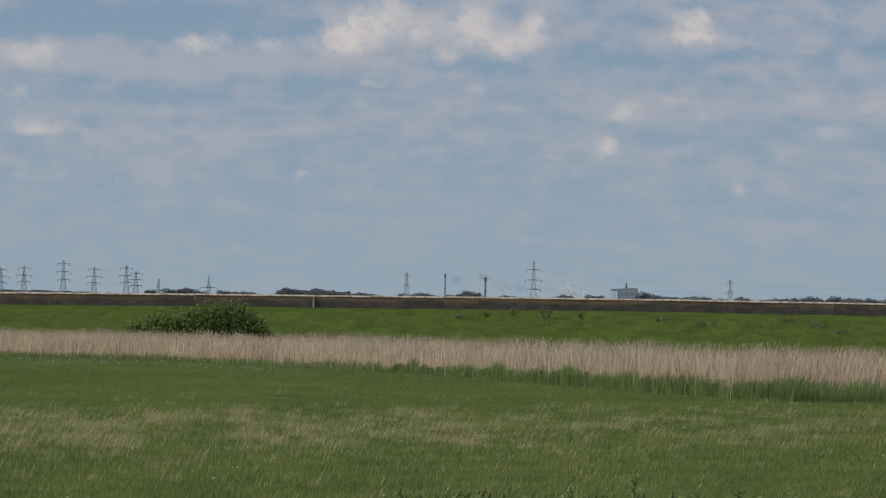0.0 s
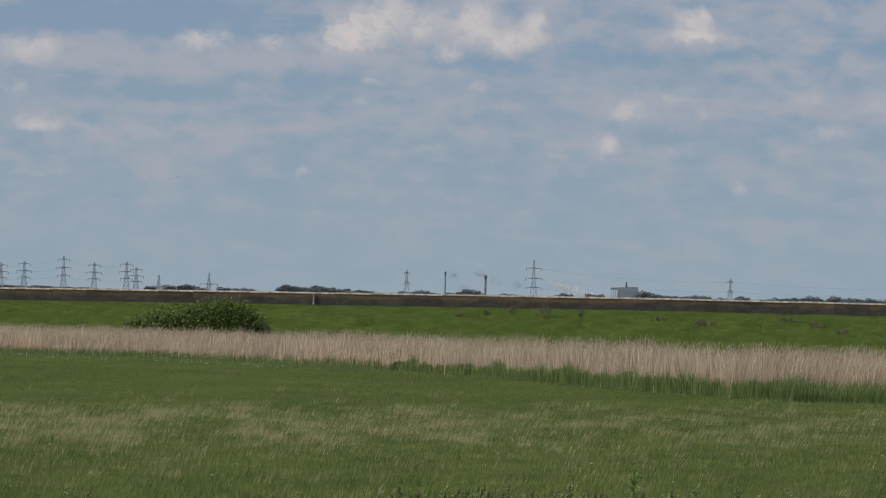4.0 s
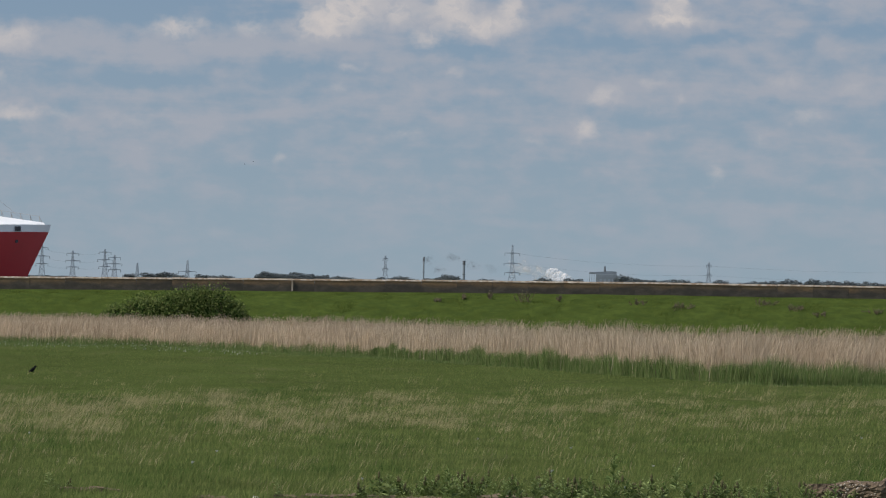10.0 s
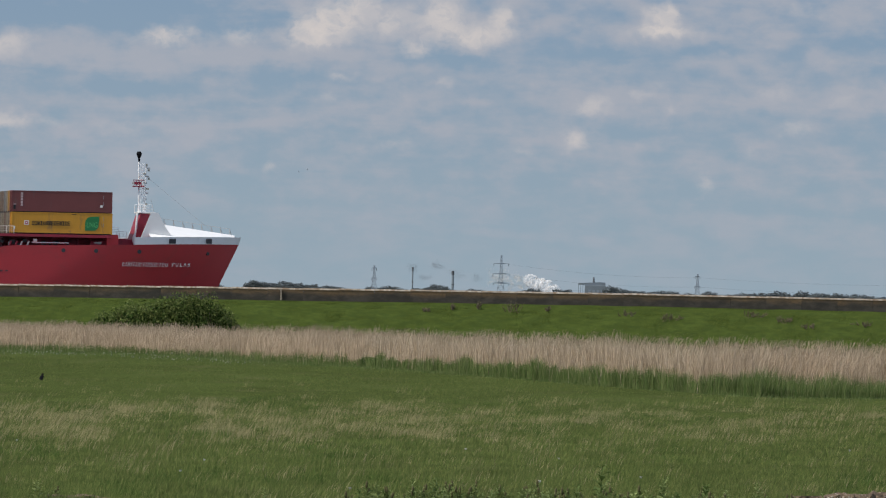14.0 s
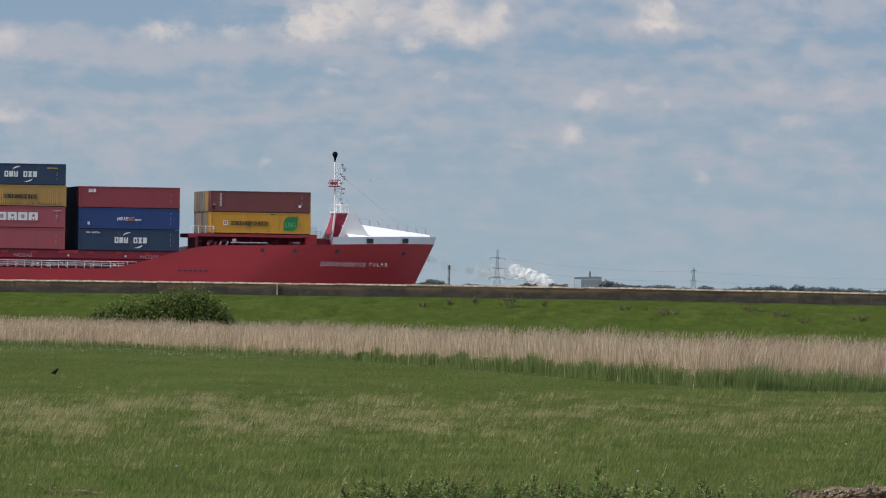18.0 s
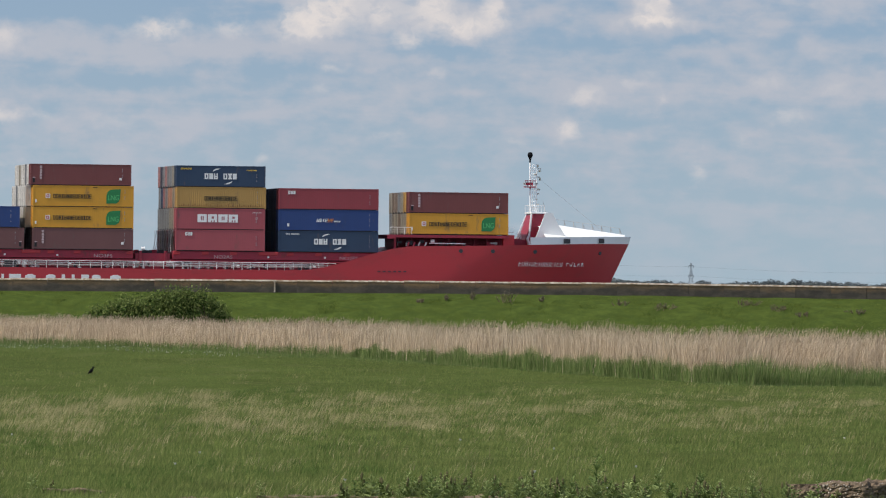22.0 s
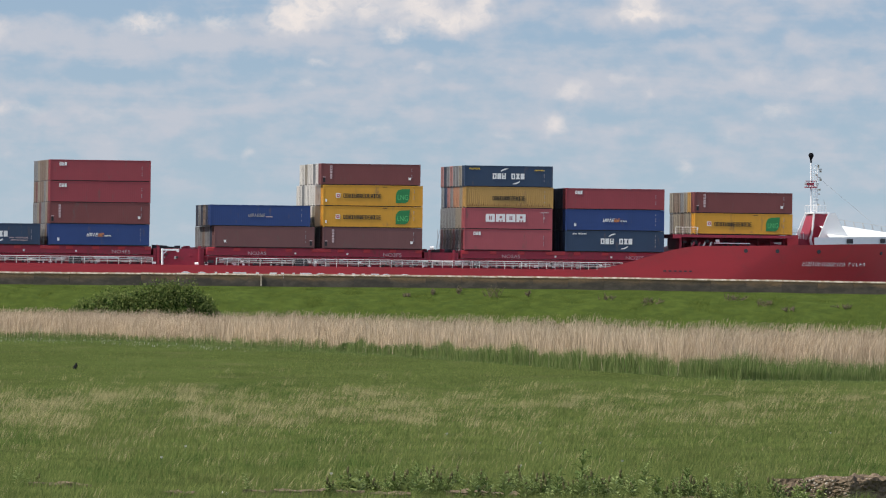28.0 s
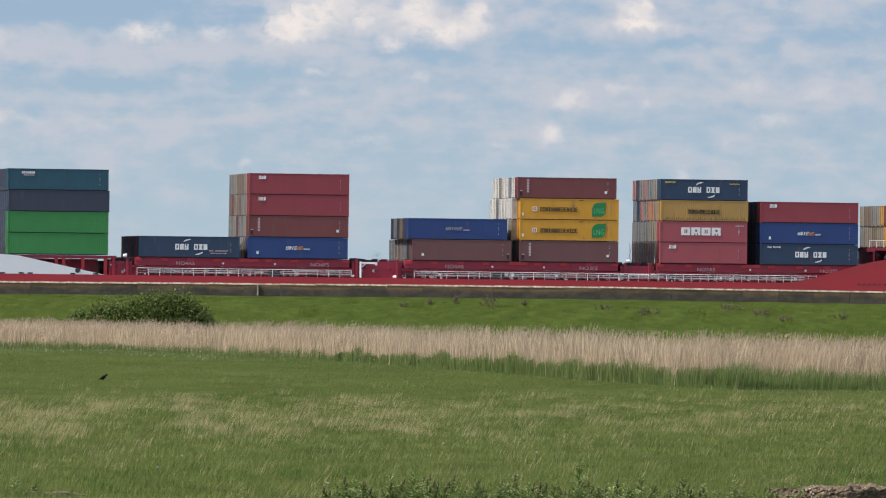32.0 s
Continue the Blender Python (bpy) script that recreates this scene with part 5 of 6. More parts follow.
def glyph(wide, tall, stroke, kind, lean=0.0):
    """A plain mark as large as a letter, made of bars: no letter is meant. Stands round the origin in the x-z plane."""
    bm = bmesh.new()
    w, h, t = wide / 2, tall / 2, stroke
    rects = {"o": [(-w, -w + t, -h, h), (w - t, w, -h, h), (-w, w, h - t, h), (-w, w, -h, -h + t)],
             "x": [(-w, -w + t, -h, h), (w - t, w, -h, h), (-w, w, -t / 2, t / 2), (-w, w, -h, -h + t)],
             "n": [(-w, -w + t, -h, h), (w - t, w, -h, h), (-t / 2, t / 2, -h, h)],
             "h": [(-w, w, h - t, h), (-w, w, -h, -h + t), (-t, t, -h, h)],
             "s": [(-w, w, h - t, h), (-w, w, -t / 2, t / 2), (-w, w, -h, -h + t), (-w, -w + t, -h, h)],
             "i": [(-t * 0.7, t * 0.7, -h, h)]}[kind]
    for k, (x0, x1, z0, z1) in enumerate(rects):
        box(bm, x0, x1, -0.012 - 0.001 * k, 0.02, z0, z1)
    for v in bm.verts:
        v.co.x += lean * v.co.z
    return bm


def marks(c, x0, x1, z, tall, kinds, material, lean=0.0, bold=0.2):
    """A row of plain glyph marks between two places on a container's side; a blank leaves a gap."""
    step = (x1 - x0) / len(kinds)
    for i, k in enumerate(kinds):
        if k != " ":
            ob = part("logo_mark", glyph(step * 0.82, tall, step * bold, k, lean), material, c)
            ob.location = (x0 + step * (i + 0.5), 0, z)


def make_ship_names():
    # the ship's own name on the bow
    for i in range(14):
        u = -17.5 + 0.49 * i
        x, y, z = hull_point(u, 7.25)
        d = hull_point(u + 0.3, 7.25)
        ob = part("name_glyph", glyph(0.36, 0.74, 0.055, "soxiosioxosiso"[i], 0.25), M_MARK, ship)
        ob.location = (x + 1.2, hull_point(u + 1.2, 7.25)[1] - 0.05, z)
        ob.rotation_euler = (0, 0, math.atan2(d[1] - y, d[0] - x))
    for i, ch in enumerate("POLAR"):
        uu = -10.2 + 0.62 * i
        x, y, z = hull_point(uu, 7.25)
        d = hull_point(uu + 0.3, 7.25)
        ob = words(ch, 1.12, M_MARK, ship, x + 1.2, y - 0.03, z, 0.46, lean=0.25)
        ob.location.y = hull_point(uu + 1.2, 7.25)[1] - 0.05
        ob.rotation_euler = (0, 0, math.atan2(d[1] - y, d[0] - x))
    # tall white strokes of the side lettering, their heads just above the wall: place, width, rounded head
    strokes = [(0, 55, 1), (92, 42, 1), (180, 12, 0), (237, 15, 0), (274, 71, 0), (395, 15, 0), (468, 36, 0), (527, 15, 0), (587, 13, 0), (627, 62, 0), (710, 54, 1), (818, 49, 1),
               (900, 17, 0), (952, 15, 0), (1002, 40, 0), (1057, 45, 1), (1152, 55, 1)]
    for at, w, soft in strokes:
        u, wide = -103.4 + 0.0261 * at, 0.0261 * w
        c = 0.3 * wide if soft else 0.02
        ob = part("name_stroke", prism([(0, 1.6), (wide, 1.6), (wide, 5.1 - 0.45 * c), (wide - c, 5.1), (c, 5.1), (0, 5.1 - 0.45 * c)], MID - FULL - 0.03, MID - FULL + 0.05), M_MARK, ship)
        ob.location.x = u


make_hull()
make_forecastle()
make_deck()
make_ship_names()
# lashing rods crossed over the after ends of the stacks
for u, rows in ((-64.75, 8), (-121.7, 8), (-84.75, 8)):
    for k in range(rows):
        v = k * 2.55
        part("lashing_rod", barred((u - 0.25, v + 0.1, 8.3), (u, v + 2.2, 11.3), 0.03, 4), M_ROD, ship)
        part("lashing_rod", barred((u - 0.25, v + 2.3, 8.3), (u, v + 0.2, 11.3), 0.03, 4), M_ROD, ship)

# ---------------------------------------------------------------- containers
TIER, WIDE = 2.896, 2.44


def corrugated(x0, x1, z0, z1, y, deep, pitch=0.28):
    """A ribbed steel sheet in the x-z plane whose ribs stand from y to y + deep."""
    n = int((x1 - x0) / pitch)
    p = (x1 - x0) / n
    xs = [x0]
    ys = [y]
    for i in range(n):
        a = x0 + i * p
        xs += [a + p * 0.36, a + p * 0.5, a + p * 0.86, a + p]
        ys += [y, y + deep, y + deep, y]
    v = []
    for x, yy in zip(xs, ys):
        v += [(x, yy, z0), (x, yy, z1)]
    k = np.arange(len(v)).reshape(-1, 2)
    return v, np.stack([k[:-1, 0], k[1:, 0], k[1:, 1], k[:-1, 1]], -1)


def make_container(length, rib):
    c = empty("shipping_container")
    h = TIER - 0.015
    for y, d in ((0.03, rib), (WIDE - 0.03, -rib)):
        v, f = corrugated(0.16, length - 0.16, 0.20, h - 0.10, y, d)
        sheet("side_wall", v, f if d > 0 else f[:, ::-1], M_BOX, c)
    part("roof", boxed(0.05, length - 0.05, 0.05, WIDE - 0.05, h - 0.07, h - 0.008), M_BOX, c)
    # dark underside, near-black so that it also paints the shadow line between tiers
    part("base", boxed(0.05, length - 0.05, 0.07, WIDE - 0.07, 0.004, 0.19), M_GAPBLACK, c)
    part("front_wall", boxed(length - 0.12, length - 0.06, 0.1, WIDE - 0.1, 0.19, h - 0.1), M_BOX, c)
    for x in (0.0, length - 0.17):
        for y in (0.0, WIDE - 0.17):
            part("corner_post", boxed(x, x + 0.17, y, y + 0.17, 0.0, h), M_BOX, c)
    for y in (0.004, WIDE - 0.104):
        part("top_rail", boxed(0.18, length - 0.18, y, y + 0.1, h - 0.11, h - 0.03), M_BOX, c)
        part("bottom_rail", boxed(0.18, length - 0.18, y + 0.01, y + 0.09, 0.10, 0.20), M_BOX, c)
    for y in (0.18, WIDE / 2 + 0.01):
        d = part("door", boxed(0.04, 0.10, y, y + WIDE / 2 - 0.19, 0.16, h - 0.12), M_BOX, c)
        for t in (0.28, 0.78):
            part("locking_bar", barred((0.02, y + t, 0.1), (0.02, y + t, h - 0.1), 0.017, 4), M_BOX, d)
    # dark strips: door seals that also paint the shade of the door gaps
    for y, w in ((0.165, 0.07), (WIDE / 2 - 0.05, 0.10), (WIDE - 0.235, 0.07)):
        part("gasket", boxed(0.015, 0.038, y, y + w, 0.16, h - 0.12), M_GAPBLACK, c)
    return c


def swoosh(c, x, z, r, a0, a1, material):
    bm = bmesh.new()
    vs = []
    for i in range(9):
        a = radians(a0 + (a1 - a0) * i / 8)
        t = 0.09 * math.sin(math.pi * (i + 0.7) / 9.4)
        vs.append([bm.verts.new((x + 1.6 * (r + s * t) * math.cos(a), y, z + (r + s * t) * math.sin(a))) for s, y in ((-1, -0.012), (1, -0.012))])
    for a, b in zip(vs[:-1], vs[1:]):
        bm.faces.new((a[0], b[0], b[1], a[1]))
    part("logo_arc", bm, material, c)


def decorate(c, kind, length):
    mid = 6.05 if length < 13 else 7.1
    if kind in ("sail", "sail_low"):
        marks(c, mid - 2.25, mid + 2.25, 1.45, 0.78, "onx ohn", M_MARK, 0, 0.27)
        swoosh(c, mid, 1.7, 0.78, 150, 92, M_MARK)
        swoosh(c, mid + 0.5, 1.2, 0.78, -30, -88, M_MARK)
        if length < 13:
            marks(c, 0.6, 2.1, 2.45, 0.22, "oxnos", M_GOLD)
            marks(c, 9.6, 11.0, 2.3, 0.16, "oxnosn", M_GOLD)
        elif kind == "sail_low":
            marks(c, 9.5, 12.1, 0.95, 0.17, "osx nhosnxos", M_FADED)
            marks(c, 9.7, 12.0, 0.62, 0.13, "osxnnhosnxos", M_FADED)
        else:
            marks(c, 1.0, 2.9, 2.45, 0.20, "sox nhosnx", M_MARK)
    elif kind == "lng":
        marks(c, 2.75, 8.0, 1.42, 0.56, "oonhxnnsosnhos", M_BLACKMARK)
        part("logo_square", boxed(1.75, 2.35, -0.012, 0.02, 1.15, 1.75), M_MARK, c)
        part("logo_ring", boxed(1.85, 2.25, -0.016, 0.02, 1.25, 1.65), M_HULL, c)
        part("logo_dot", boxed(1.97, 2.13, -0.02, 0.02, 1.37, 1.53), M_MARK, c)
        leaf = [(10.0, 0.5), (11.3, 0.5), (11.65, 0.72), (11.85, 1.1), (11.95, 2.45), (10.75, 2.4), (10.35, 2.25), (10.1, 1.95), (10.0, 1.55)]
        part("leaf_sign", prism(leaf, -0.014, 0.02), M_LEAFSIGN, c)
        words("LNG", 1.0, M_LIME, c, 10.97, -0.02, 1.25, 1.45)
        part("code_line", boxed(8.2, 8.8, -0.01, 0.02, 2.62, 2.70), M_GAPBLACK, c)
        part("data_plate", boxed(0.32, 0.52, -0.01, 0.02, 0.55, 0.95), M_MARK, c)
    elif kind == "plain_mark":
        marks(c, 3.75, 8.3, 1.35, 0.56, "oonhxnnsosnhos", M_BLACKMARK)
        for i in range(38):
            x = 0.3 + 0.305 * i
            part("rust_run", boxed(x, x + 0.10, -0.004, 0.02, 0.2, 0.34 + 0.3 * ((i * 7) % 5) / 5), M_RUSTRUN, c)
    elif kind == "blocks":
        for k in range(4):
            x = 2.95 + 1.42 * k
            part("logo_block", boxed(x, x + 1.26, -0.012, 0.02, 1.0, 2.08), M_MARK, c)
            for a, b, lo, hi in (((0.45, 0.60, 1.28, 1.80), (0.70, 0.85, 1.28, 1.80)) if k % 2 == 0 else ((0.50, 0.82, 1.5, 1.80), (0.42, 0.56, 1.0, 1.28), (0.78, 0.92, 1.0, 1.28))):
                part("logo_slit", boxed(x + a, x + b, -0.02, 0.02, lo, hi), M_BRICKMARK, c)
        marks(c, length - 1.75, length - 0.5, 2.35, 0.14, "osxnhs", M_FADED)
        marks(c, length - 1.3, length - 1.0, 1.6, 0.3, "o", M_FADED)
    elif kind == "small":
        marks(c, 1.25, 2.3, 2.3, 0.46, "oxn", M_MARK, 0, 0.3)
    elif kind == "sheet_mark":
        marks(c, 1.9, 3.7, 2.35, 0.30, "osoxnox", M_MARK, 0, 0.3)
        marks(c, 2.2, 3.6, 2.0, 0.16, "osonhx", M_FADED)
    elif kind == "unit":
        marks(c, 5.2, 6.75, 1.45, 0.46, "xnis", M_MARK, 0.25)
        marks(c, 6.75, 7.55, 1.45, 0.46, "xs", M_ORANGEMARK, 0.25)
        marks(c, 7.6, 8.5, 1.32, 0.18, "oon", M_MARK)
        marks(c, 1.15, 1.5, 0.8, 0.42, "x", M_MARK, 0, 0.35)
    elif kind == "unit_faded":
        marks(c, 5.2, 7.5, 1.5, 0.42, "xnisxs", M_GREYMARK, 0.25)
        part("logo_line", boxed(7.6, 8.5, -0.012, 0.02, 1.25, 1.38), M_FADED, c)
    elif kind in ("maroon", "maroon_low"):
        for i in range(5 if kind == "maroon" else 0):
            ob = part("logo_mark", glyph(0.30, 0.30, 0.10, "oxsnh"[i]), M_FADED, c)
            ob.location = (1.42, 0, 2.45 - 0.37 * i)
        part("data_plate", boxed(length - 1.65, length - 1.3, -0.012, 0.02, 0.75, 1.1), M_MARK, c) if kind == "maroon" else part("data_plate", boxed(1.3, 1.6, -0.012, 0.02, 0.65, 1.0), M_MARK, c)
        at = 0.3 if kind == "maroon" else length - 0.65
        part("vent_plate", boxed(at, at + 0.3, -0.008, 0.02, 0.35, 0.95), M_GAPBLACK, c)
        part("plate_edge", boxed(at, at + 0.36, -0.012, 0.02, 0.98, 1.08), M_FADED, c)
    if kind:
        for i in range(6):
            if (i * 5 + len(kind)) % 3:
                part("code_mark", boxed(length - 1.24, length - 1.16, -0.010, 0.02, 0.75 + 0.28 * i, 0.93 + 0.28 * i), M_GREYMARK, c)


M_RUSTRUN = surface("rust runs", (0.20, 0.10, 0.04), 0.9, vary=0.5, scale=2, fine=10, bump=0)
M_BRICKMARK = surface("faded red lettering", (0.35, 0.10, 0.11), 0.7, vary=0.2, bump=0)
M_GREYMARK = surface("worn grey lettering", (0.30, 0.29, 0.30), 0.7, vary=0.3, bump=0)
M_ORANGEMARK = surface("orange lettering", (0.60, 0.22, 0.06), 0.7, vary=0.2, bump=0)
RED, BRICK, MAROON = (0.270, 0.040, 0.050), (0.345, 0.070, 0.082), (0.170, 0.045, 0.042)
YELLOW, OCHRE = (0.59, 0.285, 0.024), (0.42, 0.245, 0.068)
NAVY, BLUE, TEAL, SLATE = (0.020, 0.044, 0.088), (0.016, 0.046, 0.165), (0.014, 0.072, 0.105), (0.034, 0.040, 0.064)
GREEN, CREAM, GREY, ORANGE = (0.030, 0.205, 0.048), (0.56, 0.54, 0.50), (0.20, 0.205, 0.21), (0.40, 0.20, 0.12)
ROSE = (0.34, 0.16, 0.145)
DUST, TAN, UMBER = (0.20, 0.15, 0.115), (0.27, 0.24, 0.19), (0.150, 0.062, 0.058)
NAMES = {RED: "red", BRICK: "faded red", MAROON: "maroon", YELLOW: "yellow", OCHRE: "dusty ochre", NAVY: "navy blue", BLUE: "bright blue", TEAL: "teal", SLATE: "dark slate",
         GREEN: "bright green", CREAM: "off-white", GREY: "grey", ORANGE: "orange", DUST: "dusty brown", TAN: "tan", ROSE: "dusty rose", UMBER: "dull brown"}
TEXTS = {"sail": " with white logo shapes and arcs", "lng": " with a green leaf sign", "plain_mark": " with dark marks and rust", "blocks": " with four white logo blocks",
         "small": " with a small white mark", "unit": " with small white and orange mark", "maroon": " with white upright marks", "": "", "sail_low": " with white logo shapes and arcs",
         "sheet_mark": " with white corner marks", "unit_faded": " with a faded grey mark", "maroon_low": " with a small white plate"}
MIXED = [ROSE, GREY, SLATE, GREY, ORANGE, TAN, ROSE, NAVY, GREY, TAN]
FLEET = []
L45, L40 = 13.716, 12.192


def make_stacks():
    r = random.Random(6)
    kinds = {(L45, 0): make_container(L45, 0.003), (L40, 0): make_container(L40, 0.003), (L45, 1): make_container(L45, 0.018), (L40, 1): make_container(L40, 0.026)}
    used = set()

    def place(u, row, z, length, colour, mark):
        kind = (length, 1 if colour in (GREEN, OCHRE, TEAL) else 0)
        y = row * (WIDE + 0.11)
        if kind in used or mark:
            ob = copy_thing(kinds[kind], Matrix.Identity(4))
        else:
            ob = kinds[kind]
            used.add(kind)
        for o in ob.children_recursive:
            o.color = (*colour, 1) 
        tagged(ob, NAMES[colour] + " steel container" + TEXTS[mark] + ", stacked aboard", "container", "containers on the ship")
        if mark:
            decorate(ob, mark, length)
        FLEET.append((ob, pose(u, y, z)))

    # per bay: base height, rows, palette of the inner rows, tiers (start, length, colour, mark, rows filled)
    bays = [
        (11.06, 7, [TAN, GREY, DUST, TAN, OCHRE, GREY], [(-32.35, L45, YELLOW, "lng", 7), (-32.4, L45, MAROON, "maroon", 7)]),
        (8.46, 8, [SLATE, NAVY, SLATE, SLATE], [(-50.3, L45, NAVY, "sail", 8), (-50.3, L45, BLUE, "unit", 8), (-50.3, L45, RED, "small", 8)]),
        (8.48, 8, MIXED, [(-64.35, L40, BRICK, "small", 8), (-64.35, L40, BRICK, "blocks", 8), (-64.25, L40, OCHRE, "plain_mark", 8), (-64.35, L40, NAVY, "sail", 8)]),
        (8.46, 8, [CREAM, CREAM, TAN, CREAM, GREY], [(-83.85, L45, UMBER, "maroon", 8), (-83.85, L45, YELLOW, "lng", 8), (-83.85, L45, YELLOW, "lng", 8), (-84.2, L45, MAROON, "maroon", 8)]),
        (8.46, 8, [GREY, DUST, SLATE, GREY], [(-98.7, L45, UMBER, "maroon_low", 8), (-99.3, L45, BLUE, "unit_faded", 6)]),
        (8.48, 8, [DUST, UMBER, DUST, GREY, DUST, TAN], [(-121.3, L45, BLUE, "unit", 8), (-121.25, L45, MAROON, "maroon", 8), (-121.2, L45, RED, "small", 8), (-121.2, L45, RED, "small", 8)]),
        (8.46, 8, [MAROON, SLATE, NAVY], [(-136.15, L45, NAVY, "sail_low", 8)]),
        (8.66, 8, [SLATE, NAVY, SLATE], [(-154.1, L45, GREEN, "", 8), (-154.1, L45, GREEN, "", 8), (-154.0, L45, SLATE, "", 8), (-154.15, L45, TEAL, "sheet_mark", 8)]),
    ]
    for base, rows, palette, tiers in bays:
        for k, (u, length, colour, mark, fill) in enumerate(tiers):
            for row in range(min(rows, fill)):
                inner = r.choice(palette)
                place(u - (0.75 if row and mark == "lng" and u < -80 else 1.5 if row and abs(u + 98.6) < 0.1 else 0.0), row, base + k * TIER, length, colour if row == 0 else inner, mark if row == 0 else "")

    for key, ob in kinds.items():
        if key not in used:
            for o in list(ob.children_recursive) + [ob]:
                bpy.data.objects.remove(o)


make_stacks()

# ---------------------------------------------------------------- crow on the grass


def make_crow():
    c = tagged(empty("crow"), "black crow walking on the grass", "bird")
    bm = bmesh.new()
    bmesh.ops.create_uvsphere(bm, u_segments=12, v_segments=8, radius=1)
    for v in bm.verts:
        v.co = Vector((v.co.x * 0.155, v.co.y * 0.105, v.co.z * 0.11))
        v.co.z += 0.17 + v.co.x * 0.45
    part("body", bm, M_FEATHER, c)
    bm = bmesh.new()
    bmesh.ops.create_uvsphere(bm, u_segments=10, v_segments=7, radius=0.066)
    bmesh.ops.translate(bm, verts=bm.verts, vec=(0.17, 0, 0.31))
    head = part("head", bm, M_FEATHER, c)
    part("beak", barred((0.21, 0, 0.31), (0.30, 0, 0.30), 0.022, 6, 0.004), M_FEATHER, head)
    part("tail", prism([(-0.11, 0.14), (-0.29, 0.05), (-0.30, 0.025), (-0.10, 0.08)], -0.04, 0.04), M_FEATHER, c)
    for s in (-1, 1):
        part("wing", prism([(0.1, 0.24), (-0.05, 0.2), (-0.24, 0.1), (-0.1, 0.13), (0.08, 0.16)], s * 0.088 - 0.012, s * 0.088 + 0.012), M_FEATHER, c)
        leg = part("leg", barred((0.02, s * 0.04, 0.0), (0.0, s * 0.04, 0.13), 0.009, 5), M_FEATHER, c)
        part("foot", boxed(-0.02, 0.06, s * 0.04 - 0.02, s * 0.04 + 0.02, 0.0, 0.008), M_FEATHER, leg)
    return c


crow = make_crow()
for piece in crow.children_recursive:
    piece.data.transform(Matrix.Scale(0.82, 4))

# ---------------------------------------------------------------- foreground: broken concrete and weeds


def lumpy_block(corners, z0, z1, seed, grain=0.05, cuts=14):
    """A rough block over a four-cornered plan, with a broken, knobbly surface."""
    bm = bmesh.new()
    a = [bm.verts.new((x, y, z0)) for x, y in corners]
    b = [bm.verts.new((x, y, z1)) for x, y in corners]
    bm.faces.new(a[::-1])
    bm.faces.new(b)
    for i in range(4):
        j = (i + 1) % 4
        bm.faces.new((a[i], a[j], b[j], b[i]))
    bmesh.ops.subdivide_edges(bm, edges=bm.edges[:], cuts=cuts, use_grid_fill=True)
    bmesh.ops.recalc_face_normals(bm, faces=bm.faces)
    for v in bm.verts:
        p = v.co * 4.5
        d = noise.noise((p.x, p.y, p.z + seed)) * grain + noise.noise((p.x * 4, p.y * 4, p.z * 4 + seed)) * grain * 0.8
        v.co += v.normal * d
        if v.co.z > z1 - 0.02 and cuts > 20:
            v.co.z -= 0.42 * max(0.0, -v.co.x - 0.75)
        if v.co.z > z1 - 0.02:
            v.co.z += noise.noise((p.x * 0.6, p.y * 0.6, seed)) * grain * 1.6
    return bm


def make_rubble():
    blk = tagged(empty("concrete_block", (9.1, 150, 0)), "broken block of brown pebbly concrete in the grass", "rubble")
    part("block", lumpy_block([(0, 0), (1.9, 1.4), (0.6, 2.6), (-1.55, 0.80)], -0.2, 0.48, 3.0, 0.075, 26), M_RUBBLE, blk)
    r = random.Random(5)
    for i in range(200):
        s = r.uniform(0, 1)
        bm = bmesh.new()
        bmesh.ops.create_icosphere(bm, subdivisions=1, radius=r.uniform(0.012, 0.035))
        for v in bm.verts:
            v.co *= r.uniform(0.7, 1.2)
        stone = part("stone", bm, M_PEBBLE if i % 3 else M_RUBBLE, blk)
        stone.location = (-1.42 * s, 0.75 * s + 0.01, r.uniform(0.05, 0.48 - 0.42 * max(0.0, 1.42 * s - 0.75))) if i % 4 else (r.uniform(-0.7, 0.5), r.uniform(0.55, 1.3), 0.49)
    spots = [(-7.0, 152.5, 1.3, 0.06, 0.5), (-2.9, 148.4, 0.55, 0.10, 0.5), (-1.7, 148.8, 1.9, 0.11, 0.8), (-0.2, 148.6, 0.9, 0.09, 0.6), (1.7, 149.5, 1.6, 0.13, 0.8), (4.6, 149.0, 0.6, 0.08, 0.5),
             (6.0, 149.4, 0.8, 0.08, 0.5), (-4.4, 147.5, 0.7, 0.08, 0.5)]
    for i, (x, y, w, h, d) in enumerate(spots):
        ob = part("concrete_slab", lumpy_block([(-w / 2, 0), (w / 2, 0.1), (w / 2 - 0.1, d), (-w / 2 + 0.15, d)], -0.1, h + 0.01, i * 2.0, 0.04, 8), M_RUBBLE)
        ob.location = (x, y - 1.2, 0)
        tagged(ob, "weathered slab of broken concrete lying in the grass", "rubble", "broken concrete slabs")
    for i, (x, y) in enumerate([(-3.55, 147.6), (-9.0, 147.9), (5.3, 149.3)]):
        bm = bmesh.new()
        bmesh.ops.create_icosphere(bm, subdivisions=2, radius=0.06)
        for v in bm.verts:
            v.co = Vector((v.co.x * 1.3, v.co.y, v.co.z * 0.7)) * (1 + 0.3 * noise.noise(v.co * 12))
        ob = part("white_stone", bm, M_CHALK)
        ob.location = (x, y, 0.05)
        tagged(ob, "small white chalk stone in the grass", "stone", "white stones")


